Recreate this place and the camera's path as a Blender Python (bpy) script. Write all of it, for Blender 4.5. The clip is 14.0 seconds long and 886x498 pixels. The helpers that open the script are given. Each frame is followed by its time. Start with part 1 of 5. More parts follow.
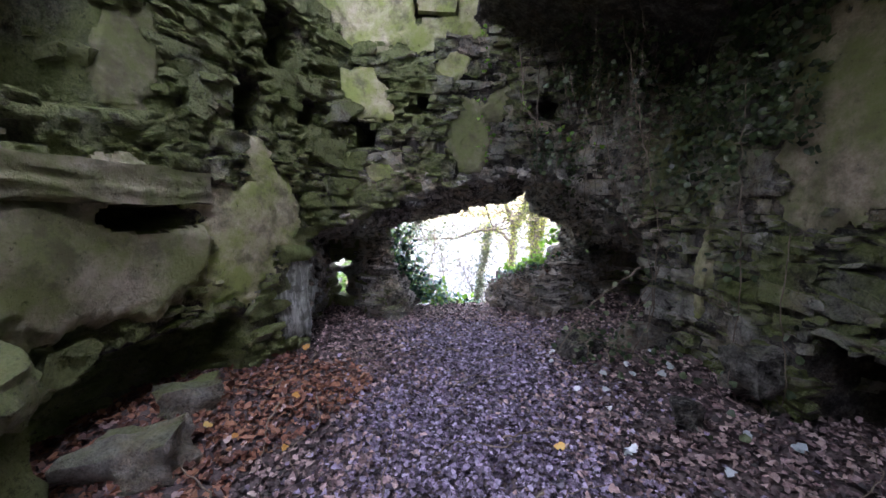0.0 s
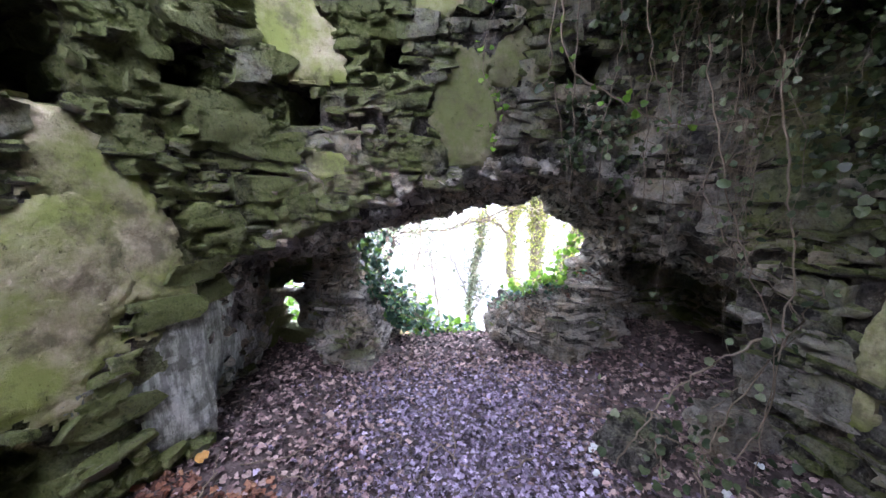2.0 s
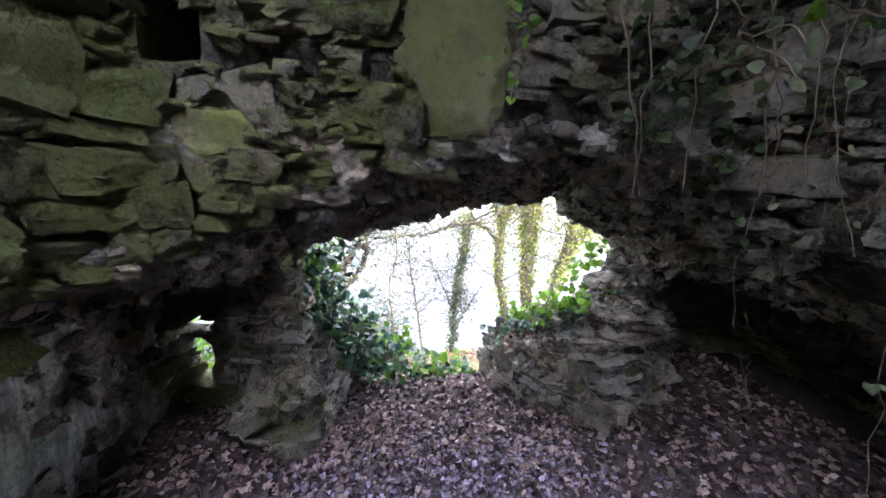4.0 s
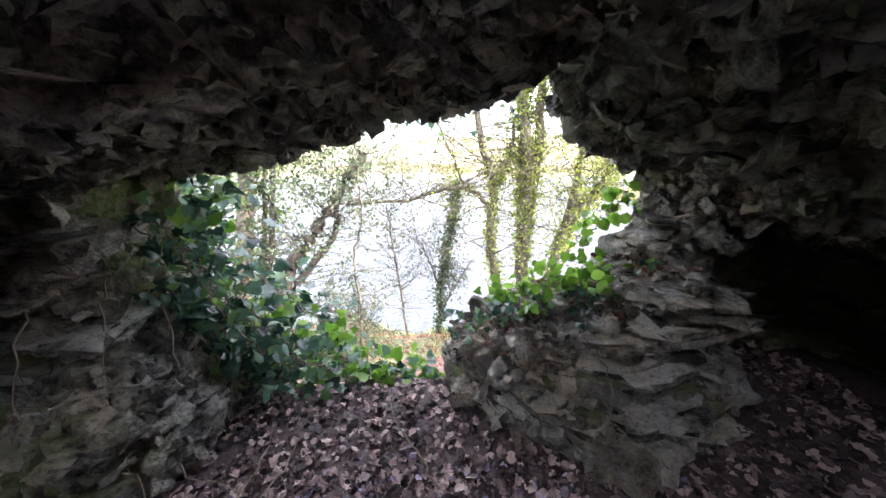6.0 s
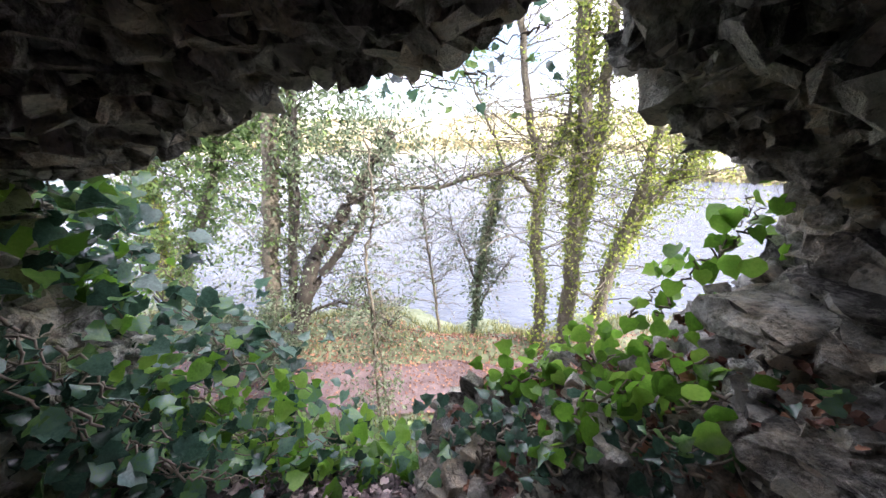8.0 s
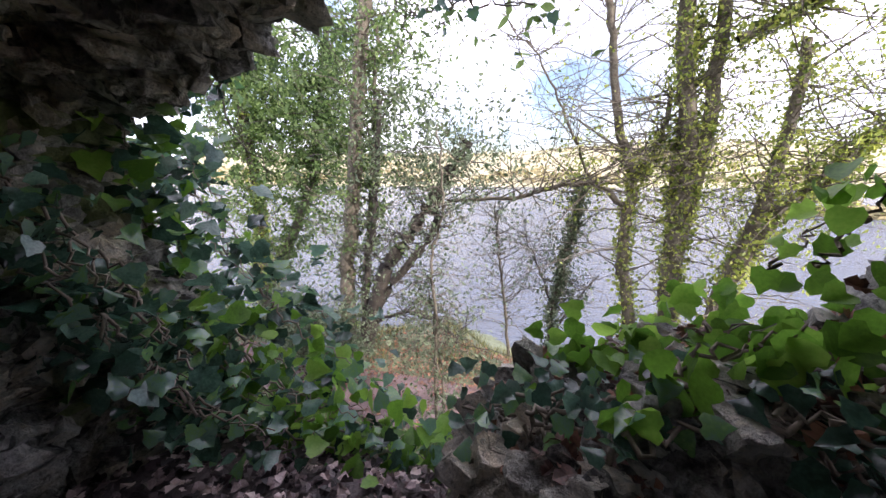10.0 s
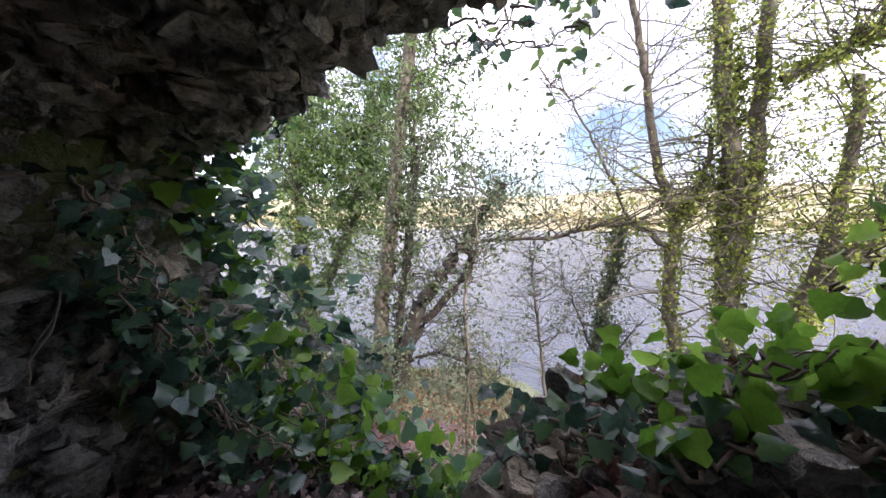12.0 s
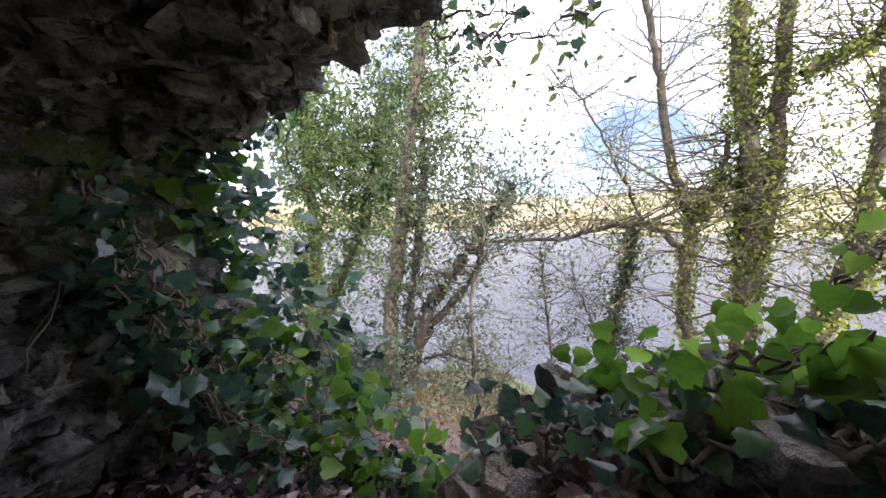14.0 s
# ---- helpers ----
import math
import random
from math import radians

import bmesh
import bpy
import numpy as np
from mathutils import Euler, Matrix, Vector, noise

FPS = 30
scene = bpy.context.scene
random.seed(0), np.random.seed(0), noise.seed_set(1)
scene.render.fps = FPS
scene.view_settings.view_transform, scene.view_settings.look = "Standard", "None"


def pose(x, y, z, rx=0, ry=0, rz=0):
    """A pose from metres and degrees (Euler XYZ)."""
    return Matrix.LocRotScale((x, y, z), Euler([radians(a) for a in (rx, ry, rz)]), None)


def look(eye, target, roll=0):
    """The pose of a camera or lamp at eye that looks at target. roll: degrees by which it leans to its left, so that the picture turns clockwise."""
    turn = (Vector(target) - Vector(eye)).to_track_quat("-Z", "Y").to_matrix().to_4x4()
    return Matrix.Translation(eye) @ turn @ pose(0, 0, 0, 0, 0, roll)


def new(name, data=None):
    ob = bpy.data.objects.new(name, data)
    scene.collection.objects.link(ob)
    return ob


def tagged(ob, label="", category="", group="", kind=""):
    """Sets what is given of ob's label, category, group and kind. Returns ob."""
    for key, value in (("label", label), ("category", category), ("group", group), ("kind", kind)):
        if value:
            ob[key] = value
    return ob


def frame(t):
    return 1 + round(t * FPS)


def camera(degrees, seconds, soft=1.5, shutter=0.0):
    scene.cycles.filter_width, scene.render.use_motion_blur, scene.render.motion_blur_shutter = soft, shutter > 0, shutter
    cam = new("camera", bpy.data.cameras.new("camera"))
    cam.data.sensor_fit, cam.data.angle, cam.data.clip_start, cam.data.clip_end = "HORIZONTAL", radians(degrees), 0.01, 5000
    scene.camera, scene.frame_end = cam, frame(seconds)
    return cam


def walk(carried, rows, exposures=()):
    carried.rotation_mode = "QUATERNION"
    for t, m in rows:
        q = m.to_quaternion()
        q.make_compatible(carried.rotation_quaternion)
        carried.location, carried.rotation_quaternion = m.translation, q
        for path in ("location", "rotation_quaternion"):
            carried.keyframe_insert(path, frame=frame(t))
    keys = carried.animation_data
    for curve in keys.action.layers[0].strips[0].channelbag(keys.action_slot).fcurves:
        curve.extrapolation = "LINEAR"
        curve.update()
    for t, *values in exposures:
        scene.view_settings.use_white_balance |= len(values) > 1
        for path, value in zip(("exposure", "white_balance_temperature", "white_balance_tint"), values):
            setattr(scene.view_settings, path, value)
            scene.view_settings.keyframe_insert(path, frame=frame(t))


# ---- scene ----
cam = camera(103.7, 14.0)
METRES, EYE, TILT, LEAN, TURN = 5.2, 1.43, -6.3, 0.0, 0.0
ROWS = [
    (0.0, 0.0, 0.0, 0.0, 0.0, 0.0, -0.0),
    (0.5, 0.0043, 0.0651, 0.0063, -0.41, -3.72, 0.05),
    (1.0, 0.0016, 0.1349, 0.0405, -0.83, -4.48, 0.03),
    (1.5, 0.0093, 0.1998, 0.0669, -1.2, -4.54, 0.12),
    (2.0, 0.0114, 0.2534, 0.0788, -1.52, -3.64, 0.14),
    (2.5, 0.0008, 0.3166, 0.0826, -2.18, -3.43, 0.11),
    (3.0, 0.0051, 0.3702, 0.0845, -3.92, -3.16, 0.39),
    (5.5, 0.0647, 0.5918, 0.0581, -4.94, -5.0, 0.54),
    (6.0, 0.0948, 0.6475, 0.0433, -4.8, -7.12, 0.61),
    (6.5, 0.1295, 0.7024, 0.0606, -4.13, -8.64, 0.51),
    (7.0, 0.1455, 0.7528, 0.0761, -2.77, -8.92, 0.33),
    (7.5, 0.163, 0.7896, 0.0734, -0.69, -9.23, 0.12),
    (8.0, 0.1616, 0.8103, 0.0754, 3.91, -10.67, -0.34),
    (8.5, 0.1631, 0.8398, 0.0604, 8.56, -11.18, -0.76),
    (11.0, 0.1796, 0.8485, -0.0038, 19.62, -1.15, -2.19),
    (11.5, 0.1781, 0.8444, -0.0045, 21.01, 0.01, -2.34),
    (12.0, 0.1784, 0.8435, -0.0054, 22.44, 1.01, -2.46),
    (12.5, 0.1788, 0.8461, -0.0074, 23.14, 1.46, -2.49),
    (13.0, 0.1825, 0.8536, -0.0114, 23.69, 1.44, -2.57),
    (13.5, 0.1875, 0.8538, -0.0114, 24.2, 1.44, -2.58),
    (14.0, 0.1905, 0.8526, -0.0105, 24.62, 1.34, -2.69),
]
EXPOSURES = [(0.0, 2.95, 22), (0.5, 3.45, 22), (1.5, 3.8, 22), (2.4, 3.45, 22), (3.0, 3.2, 22), (5.5, 2.55, 16), (6.5, 2.4, 16), (7.5, 2.15, 17), (8.5, 1.75, 20), (11.0, 1.1, 22), (14.0, 1.1, 22)]
EXPOSURES = [(t, stops, 6000 if t < 4 else 6300, tint) for t, stops, tint in EXPOSURES]
walk(cam, [(t, pose(0, 0, EYE, TILT, LEAN, TURN) @ pose(METRES * x, METRES * y, METRES * z, 90 + pitch, roll, yaw)) for t, x, y, z, yaw, pitch, roll in ROWS], EXPOSURES)

# ---- world, sun ----
SUN_ELEVATION, SUN_AZIMUTH = 28.0, 120.0  # degrees; azimuth clockwise from +y
world = bpy.data.worlds.new("sky")
scene.world = world
world.use_nodes = True
wn = world.node_tree.nodes
sky = wn.new("ShaderNodeTexSky")
sky.sky_type, sky.sun_disc = "NISHITA", False
sky.sun_elevation, sky.sun_rotation = radians(SUN_ELEVATION), radians(SUN_AZIMUTH)
sky.air_density, sky.dust_density = 1.0, 2.5
wl = world.node_tree.links
# thin bright cloud over the blue
wtc = wn.new("ShaderNodeTexCoord")
wno = wn.new("ShaderNodeTexNoise")
wno.inputs["Scale"].default_value, wno.inputs["Detail"].default_value = 2.2, 5.0
wl.new(wtc.outputs["Generated"], wno.inputs["Vector"])
wr = wn.new("ShaderNodeMapRange")
wr.inputs["From Min"].default_value, wr.inputs["From Max"].default_value = 0.38, 0.60
wl.new(wno.outputs["Fac"], wr.inputs["Value"])
wm = wn.new("ShaderNodeMix")
wm.data_type = "RGBA"
wm.inputs[7].default_value = (11.0, 11.0, 12.2, 1)
wl.new(wr.outputs["Result"], wm.inputs[0])
wl.new(sky.outputs["Color"], wm.inputs[6])
wl.new(wm.outputs[2], wn["Background"].inputs["Color"])
wn["Background"].inputs["Strength"].default_value = 0.15
sun = new("sun", bpy.data.lights.new("sun", "SUN"))
sun.data.energy, sun.data.angle, sun.data.color = 3.2, radians(0.6), (1.0, 0.93, 0.80)
az, el = radians(SUN_AZIMUTH), radians(SUN_ELEVATION)
sun.matrix_world = look((0, 0, 0), (-math.sin(az) * math.cos(el), -math.cos(az) * math.cos(el), -math.sin(el)))
sun.location = (20, -12, 20)


# ---- materials ----
def material(name):
    m = bpy.data.materials.new(name)
    m.use_nodes = True
    return m, m.node_tree.nodes, m.node_tree.links, m.node_tree.nodes["Principled BSDF"]


def noise_node(n, l, scale, detail=4.0, rough=0.55, vec=None):
    t = n.new("ShaderNodeTexNoise")
    t.inputs["Scale"].default_value, t.inputs["Detail"].default_value, t.inputs["Roughness"].default_value = scale, detail, rough
    if vec is not None:
        l.new(vec, t.inputs["Vector"])
    return t.outputs["Fac"]


def ramp(n, l, value, stops):
    r = n.new("ShaderNodeValToRGB")
    while len(r.color_ramp.elements) < len(stops):
        r.color_ramp.elements.new(0.5)
    for e, (p, c) in zip(r.color_ramp.elements, stops):
        e.position, e.color = p, (*c, 1)
    l.new(value, r.inputs["Fac"])
    return r.outputs["Color"]


def grey_ramp(n, l, value, a, b, lo=0.0, hi=1.0):
    r = n.new("ShaderNodeMapRange")
    for k, v in (("From Min", a), ("From Max", b), ("To Min", lo), ("To Max", hi)):
        r.inputs[k].default_value = v
    l.new(value, r.inputs["Value"])
    return r.outputs["Result"]


def mix(n, l, fac, a, b, mode="MIX"):
    m = n.new("ShaderNodeMix")
    m.data_type, m.blend_type = "RGBA", mode
    for sock, v in ((m.inputs[0], fac), (m.inputs[6], a), (m.inputs[7], b)):
        if isinstance(v, (int, float)):
            sock.default_value = v
        elif isinstance(v, tuple):
            sock.default_value = (*v, 1)
        else:
            l.new(v, sock)
    return m.outputs[2]


def maths(n, l, op, a, b=0.0):
    m = n.new("ShaderNodeMath")
    m.operation = op
    for sock, v in ((m.inputs[0], a), (m.inputs[1], b)):
        if isinstance(v, (int, float)):
            sock.default_value = v
        else:
            l.new(v, sock)
    return m.outputs[0]


def bump(n, l, bsdf, height, strength, distance):
    b = n.new("ShaderNodeBump")
    b.inputs["Strength"].default_value, b.inputs["Distance"].default_value = strength, distance
    l.new(height, b.inputs["Height"])
    l.new(b.outputs["Normal"], bsdf.inputs["Normal"])


def masonry(name, stops, moss, moss_lo, moss_hi, per_piece="none", rough=0.85, vary=0.30):
    """Rubble stone: mottled base, darker grain, lichen flecks, moss in patches."""
    m, n, l, p = material(name)
    pos = n.new("ShaderNodeNewGeometry").outputs["Position"]
    big, mid, fine = noise_node(n, l, 1.6, 5, 0.6, vec=pos), noise_node(n, l, 11, 7, 0.72, vec=pos), noise_node(n, l, 60, 5, 0.75, vec=pos)
    tone = maths(n, l, "ADD", maths(n, l, "MULTIPLY", mid, 0.7), maths(n, l, "MULTIPLY", fine, 0.3))
    if per_piece == "object":
        r = n.new("ShaderNodeObjectInfo").outputs["Random"]
    elif per_piece == "island":
        r = n.new("ShaderNodeNewGeometry").outputs["Random Per Island"]
    else:
        r = None
    if r is not None:
        tone = maths(n, l, "ADD", tone, maths(n, l, "MULTIPLY", maths(n, l, "SUBTRACT", r, 0.5), vary))
    col = ramp(n, l, tone, stops)
    col = mix(n, l, grey_ramp(n, l, noise_node(n, l, 3.7, 6, 0.7, vec=pos), 0.44, 0.62, 0, 0.85), col, (1.0, 0.84, 0.66), "MULTIPLY")
    lich = grey_ramp(n, l, noise_node(n, l, 24, 6, 0.78, vec=pos), 0.58, 0.67, 0, 0.6)
    col = mix(n, l, lich, col, (0.46, 0.47, 0.40))
    z = n.new("ShaderNodeSeparateXYZ")
    l.new(n.new("ShaderNodeNewGeometry").outputs["Normal"], z.inputs[0])
    up = grey_ramp(n, l, z.outputs["Z"], -0.5, 1.0, -0.05, 0.14)
    px = n.new("ShaderNodeSeparateXYZ")
    l.new(pos, px.inputs[0])
    up = maths(n, l, "ADD", up, grey_ramp(n, l, px.outputs["X"], -1.2, 0.4, 0.13, -0.03))
    mm = grey_ramp(n, l, maths(n, l, "ADD", maths(n, l, "ADD", maths(n, l, "MULTIPLY", big, 0.75), maths(n, l, "MULTIPLY", mid, 0.25)), up), moss_lo, moss_hi, 0, 0.85)
    col = mix(n, l, mm, col, mix(n, l, fine, (moss[0] * 0.45, moss[1] * 0.5, moss[2] * 0.45), (moss[0] * 1.5, moss[1] * 1.45, moss[2] * 1.4)))
    chips = grey_ramp(n, l, noise_node(n, l, 33, 7, 0.8, vec=pos), 0.38, 0.45, 0.6, 0)
    col = mix(n, l, chips, col, (0.03, 0.028, 0.022))
    l.new(col, p.inputs["Base Color"])
    p.inputs["Roughness"].default_value = rough
    p.inputs["Specular IOR Level"].default_value = 0.3
    h = maths(n, l, "ADD", maths(n, l, "MULTIPLY", mid, 1.0), maths(n, l, "MULTIPLY", fine, 0.45))
    h = maths(n, l, "SUBTRACT", h, maths(n, l, "MULTIPLY", chips, 0.25))
    bump(n, l, p, h, 1.0, 0.075)
    return m


STONE_STOPS = [(0.34, (0.028, 0.028, 0.027)), (0.44, (0.15, 0.147, 0.132)), (0.54, (0.31, 0.305, 0.275)), (0.68, (0.56, 0.545, 0.49))]
MOSS = (0.19, 0.235, 0.075)
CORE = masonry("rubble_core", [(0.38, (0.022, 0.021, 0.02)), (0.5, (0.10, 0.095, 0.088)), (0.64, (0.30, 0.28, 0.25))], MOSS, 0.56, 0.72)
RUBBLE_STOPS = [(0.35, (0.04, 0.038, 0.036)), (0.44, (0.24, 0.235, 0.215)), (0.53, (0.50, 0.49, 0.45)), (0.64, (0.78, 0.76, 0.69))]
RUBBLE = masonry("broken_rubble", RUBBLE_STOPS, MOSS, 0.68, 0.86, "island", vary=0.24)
# the wall core again, lightened to stand in for daylight in the recess
BRIGHTENED_CORE = masonry("brightened_core", RUBBLE_STOPS, MOSS, 0.68, 0.86)
STONE_LOOSE = masonry("loose_stone", STONE_STOPS, MOSS, 0.66, 0.85, "object")
STONE_PIECE = masonry("stone_piece", STONE_STOPS, MOSS, 0.46, 0.60, "object")
STONE_JOINED = masonry("stone_joined", STONE_STOPS, MOSS, 0.46, 0.60, "island")


def simple(name, stops, scale, rough=0.8, per="none", bump_d=0.0, detail=5, spec=0.4, spread=0.4):
    """A two-scale mottled material, optionally varied from piece to piece."""
    m, n, l, p = material(name)
    pos = n.new("ShaderNodeNewGeometry").outputs["Position"]
    v = maths(n, l, "ADD", maths(n, l, "MULTIPLY", noise_node(n, l, scale, detail, 0.65, vec=pos), 0.6), maths(n, l, "MULTIPLY", noise_node(n, l, scale * 7, 3, vec=pos), 0.4))
    if per != "none":
        r = n.new("ShaderNodeObjectInfo").outputs["Random"] if per == "object" else n.new("ShaderNodeNewGeometry").outputs["Random Per Island"]
        v = maths(n, l, "ADD", v, maths(n, l, "MULTIPLY", maths(n, l, "SUBTRACT", r, 0.5), spread))
    l.new(ramp(n, l, v, stops), p.inputs["Base Color"])
    p.inputs["Roughness"].default_value, p.inputs["Specular IOR Level"].default_value = rough, spec
    if bump_d:
        bump(n, l, p, v, 0.8, bump_d)
    return m


def leaf_material(name, stops, rough, per, through_light=0.35, spread=0.7):
    """Leaves: varied leaf by leaf, some light passing through."""
    m = simple(name, stops, 18, rough, per, 0.0, spec=0.5, spread=spread)
    n, l = m.node_tree.nodes, m.node_tree.links
    p = n["Principled BSDF"]
    tr = n.new("ShaderNodeBsdfTranslucent")
    col = p.inputs["Base Color"].links[0].from_socket
    l.new(col, tr.inputs["Color"])
    ms = n.new("ShaderNodeMixShader")
    ms.inputs[0].default_value = through_light
    l.new(p.outputs[0], ms.inputs[1])
    l.new(tr.outputs[0], ms.inputs[2])
    l.new(ms.outputs[0], n["Material Output"].inputs["Surface"])
    return m


SOIL = simple("leafy_soil", [(0.3, (0.035, 0.028, 0.028)), (0.5, (0.09, 0.07, 0.07)), (0.7, (0.16, 0.125, 0.12))], 7, 0.8, bump_d=0.03)
# brown leaves given violet stops: reflected skylight is in the colour
LITTER_STOPS = [(0.15, (0.026, 0.02, 0.028)), (0.45, (0.135, 0.11, 0.16)), (0.66, (0.26, 0.22, 0.32)), (0.95, (0.50, 0.45, 0.60))]
LITTER_PIECE = simple("dead_leaf", LITTER_STOPS, 25, 0.36, "object", spread=0.85)
LITTER = simple("dead_leaves", LITTER_STOPS, 25, 0.36, "island", spread=0.75)
BROWN_LITTER = simple("brown_dead_leaves", [(0.15, (0.022, 0.016, 0.016)), (0.45, (0.12, 0.083, 0.085)), (0.64, (0.26, 0.185, 0.18)), (0.92, (0.50, 0.38, 0.35))], 25, 0.45, "island", spread=0.9)
YELLOW_PIECE = simple("yellow_leaf", [(0.2, (0.30, 0.13, 0.03)), (0.5, (0.50, 0.27, 0.06)), (0.8, (0.62, 0.45, 0.14))], 25, 0.5, "object", spread=0.5)
# stands for fresh ivy; the pale blue is sky gloss painted on
SKY_GLOSS_PIECE = simple("sky_gloss_leaf", [(0.2, (0.30, 0.34, 0.36)), (0.5, (0.50, 0.56, 0.58)), (0.8, (0.68, 0.72, 0.74))], 25, 0.4, "object", spread=0.4)
RUST_STOPS = [(0.2, (0.05, 0.022, 0.016)), (0.5, (0.19, 0.085, 0.055)), (0.85, (0.38, 0.20, 0.12))]
RUST = simple("rust_leaves", RUST_STOPS, 25, 0.6, "island", spread=0.6)
# ivy greens, their bluish middle carrying the sky's cool sheen as colour
IVY_STOPS = [(0.15, (0.018, 0.042, 0.026)), (0.42, (0.06, 0.13, 0.09)), (0.62, (0.14, 0.25, 0.18)), (0.78, (0.13, 0.27, 0.09)), (0.95, (0.26, 0.42, 0.15))]
IVY_PIECE = leaf_material("ivy_leaf", IVY_STOPS, 0.26, "object", 0.45)
IVY_PIECE.node_tree.nodes["Principled BSDF"].inputs["Specular IOR Level"].default_value = 0.9
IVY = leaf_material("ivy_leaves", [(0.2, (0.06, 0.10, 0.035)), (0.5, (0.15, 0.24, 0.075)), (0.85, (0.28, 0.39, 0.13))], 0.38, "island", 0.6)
# ivy with the sun's golden light put into the leaf colour
SUNLIT_IVY = leaf_material("sunlit_ivy_leaves", [(0.2, (0.09, 0.14, 0.03)), (0.5, (0.29, 0.37, 0.07)), (0.85, (0.52, 0.56, 0.13))], 0.4, "island", 0.6)
DARK_LEAF = leaf_material("holly_leaves", [(0.2, (0.02, 0.035, 0.015)), (0.5, (0.055, 0.09, 0.035)), (0.85, (0.12, 0.16, 0.07))], 0.4, "island")
BUSH_LEAF = leaf_material("grey_green_leaves", [(0.2, (0.06, 0.085, 0.045)), (0.5, (0.14, 0.19, 0.11)), (0.85, (0.26, 0.32, 0.20))], 0.4, "island", 0.5)
VINE = simple("vine_stem", [(0.3, (0.10, 0.08, 0.06)), (0.55, (0.23, 0.19, 0.145)), (0.8, (0.38, 0.32, 0.26))], 30, 0.8)
BARK = simple("bark", [(0.3, (0.03, 0.026, 0.021)), (0.46, (0.10, 0.085, 0.066)), (0.62, (0.20, 0.18, 0.14)), (0.8, (0.32, 0.31, 0.23))], 9, 0.9, bump_d=0.03)
# leaning tree's bark, its shade and wetness put into the colour
DARK_BARK = simple("dark_shaded_wet_bark", [(0.3, (0.014, 0.012, 0.011)), (0.5, (0.045, 0.038, 0.032)), (0.75, (0.11, 0.10, 0.08))], 9, 0.8, bump_d=0.03)
GROUND = simple("bank_ground", [(0.3, (0.055, 0.065, 0.038)), (0.5, (0.125, 0.145, 0.085)), (0.7, (0.21, 0.235, 0.15))], 1.2, 0.9, bump_d=0.04)
PATH = simple("leafy_path", [(0.3, (0.065, 0.043, 0.043)), (0.5, (0.135, 0.095, 0.095)), (0.7, (0.22, 0.165, 0.165))], 5, 0.85, bump_d=0.02)
GRASS = leaf_material("grass_blades", [(0.2, (0.06, 0.07, 0.025)), (0.5, (0.16, 0.17, 0.06)), (0.85, (0.33, 0.30, 0.13))], 0.6, "island")
FAR_HILL = simple("far_field", [(0.3, (0.26, 0.25, 0.13)), (0.5, (0.38, 0.35, 0.22)), (0.7, (0.46, 0.41, 0.28))], 0.03, 0.95, spec=0.1)
# lightened towards the field: distance haze is mixed into the colour
FAR_TREES = simple("far_woods", [(0.3, (0.20, 0.18, 0.10)), (0.5, (0.30, 0.27, 0.15)), (0.75, (0.42, 0.35, 0.20))], 0.15, 0.95, "island", spec=0.1)


def water_material():
    m, n, l, p = material("lake_water")
    p.inputs["Base Color"].default_value = (0.11, 0.13, 0.17, 1)
    p.inputs["Roughness"].default_value = 0.12
    p.inputs["IOR"].default_value = 1.33
    g = n.new("ShaderNodeNewGeometry").outputs["Position"]
    mp = n.new("ShaderNodeMapping")
    mp.inputs["Scale"].default_value = (0.5, 1.5, 1)
    l.new(g, mp.inputs["Vector"])
    h = maths(n, l, "ADD", noise_node(n, l, 1.6, 3, vec=mp.outputs[0]), maths(n, l, "MULTIPLY", noise_node(n, l, 6, 3, vec=mp.outputs[0]), 0.35))
    bump(n, l, p, h, 1.0, 0.45)
    return m


WATER = water_material()


# ---- shared builders ----
def mesh_object(name, verts, faces, mat, parent=None, smooth=False):
    me = bpy.data.meshes.new(name)
    me.from_pydata([tuple(v) for v in verts], [], [tuple(f) for f in faces])
    me.materials.append(mat)
    if smooth:
        me.shade_smooth()
    ob = new(name, me)
    if parent is not None:
        attach(ob, parent)
    return ob


def attach(ob, parent):
    """Make ob, whose mesh is in world places, a part of a thing standing anywhere."""
    ob.parent = parent
    ob.matrix_parent_inverse = Matrix.Translation(parent.location).inverted()


def thing(name, place, label, category, group=""):
    ob = new(name)
    ob.location = place
    ob.empty_display_size = 0.1
    return tagged(ob, label, category, group)


def part(name, bm, mat, parent=None, label=""):
    me = bpy.data.meshes.new(name)
    bm.to_mesh(me)
    bm.free()
    me.materials.append(mat)
    ob = new(name, me)
    ob.parent = parent
    return tagged(ob, label)


RNG = np.random.default_rng(7)


def lattice(shape, step, lo, freq, seed):
    """Smooth 3D value noise, about -1..1, on a regular grid."""
    r = np.random.default_rng(seed)
    size = [int(s * step * f) + 3 for s, f in zip(shape, freq)]
    table = r.uniform(-1, 1, size).astype(np.float32)
    idx, frac = [], []
    for s, f in zip(shape, freq):
        c = np.arange(s) * step * f
        i = c.astype(int)
        t = (c - i).astype(np.float32)
        idx.append(i)
        frac.append(t * t * (3 - 2 * t))
    a = table[idx[0]] * (1 - frac[0])[:, None, None] + table[idx[0] + 1] * frac[0][:, None, None]
    a = a[:, idx[1]] * (1 - frac[1])[None, :, None] + a[:, idx[1] + 1] * frac[1][None, :, None]
    return a[:, :, idx[2]] * (1 - frac[2])[None, None, :] + a[:, :, idx[2] + 1] * frac[2][None, None, :]


# ---- the ruin's walls: one carved mass, meshed from its solid ----
STEP = 0.04
LO = np.array((-3.0, -3.4, -0.7))
SHAPE = (172, 236, 180)
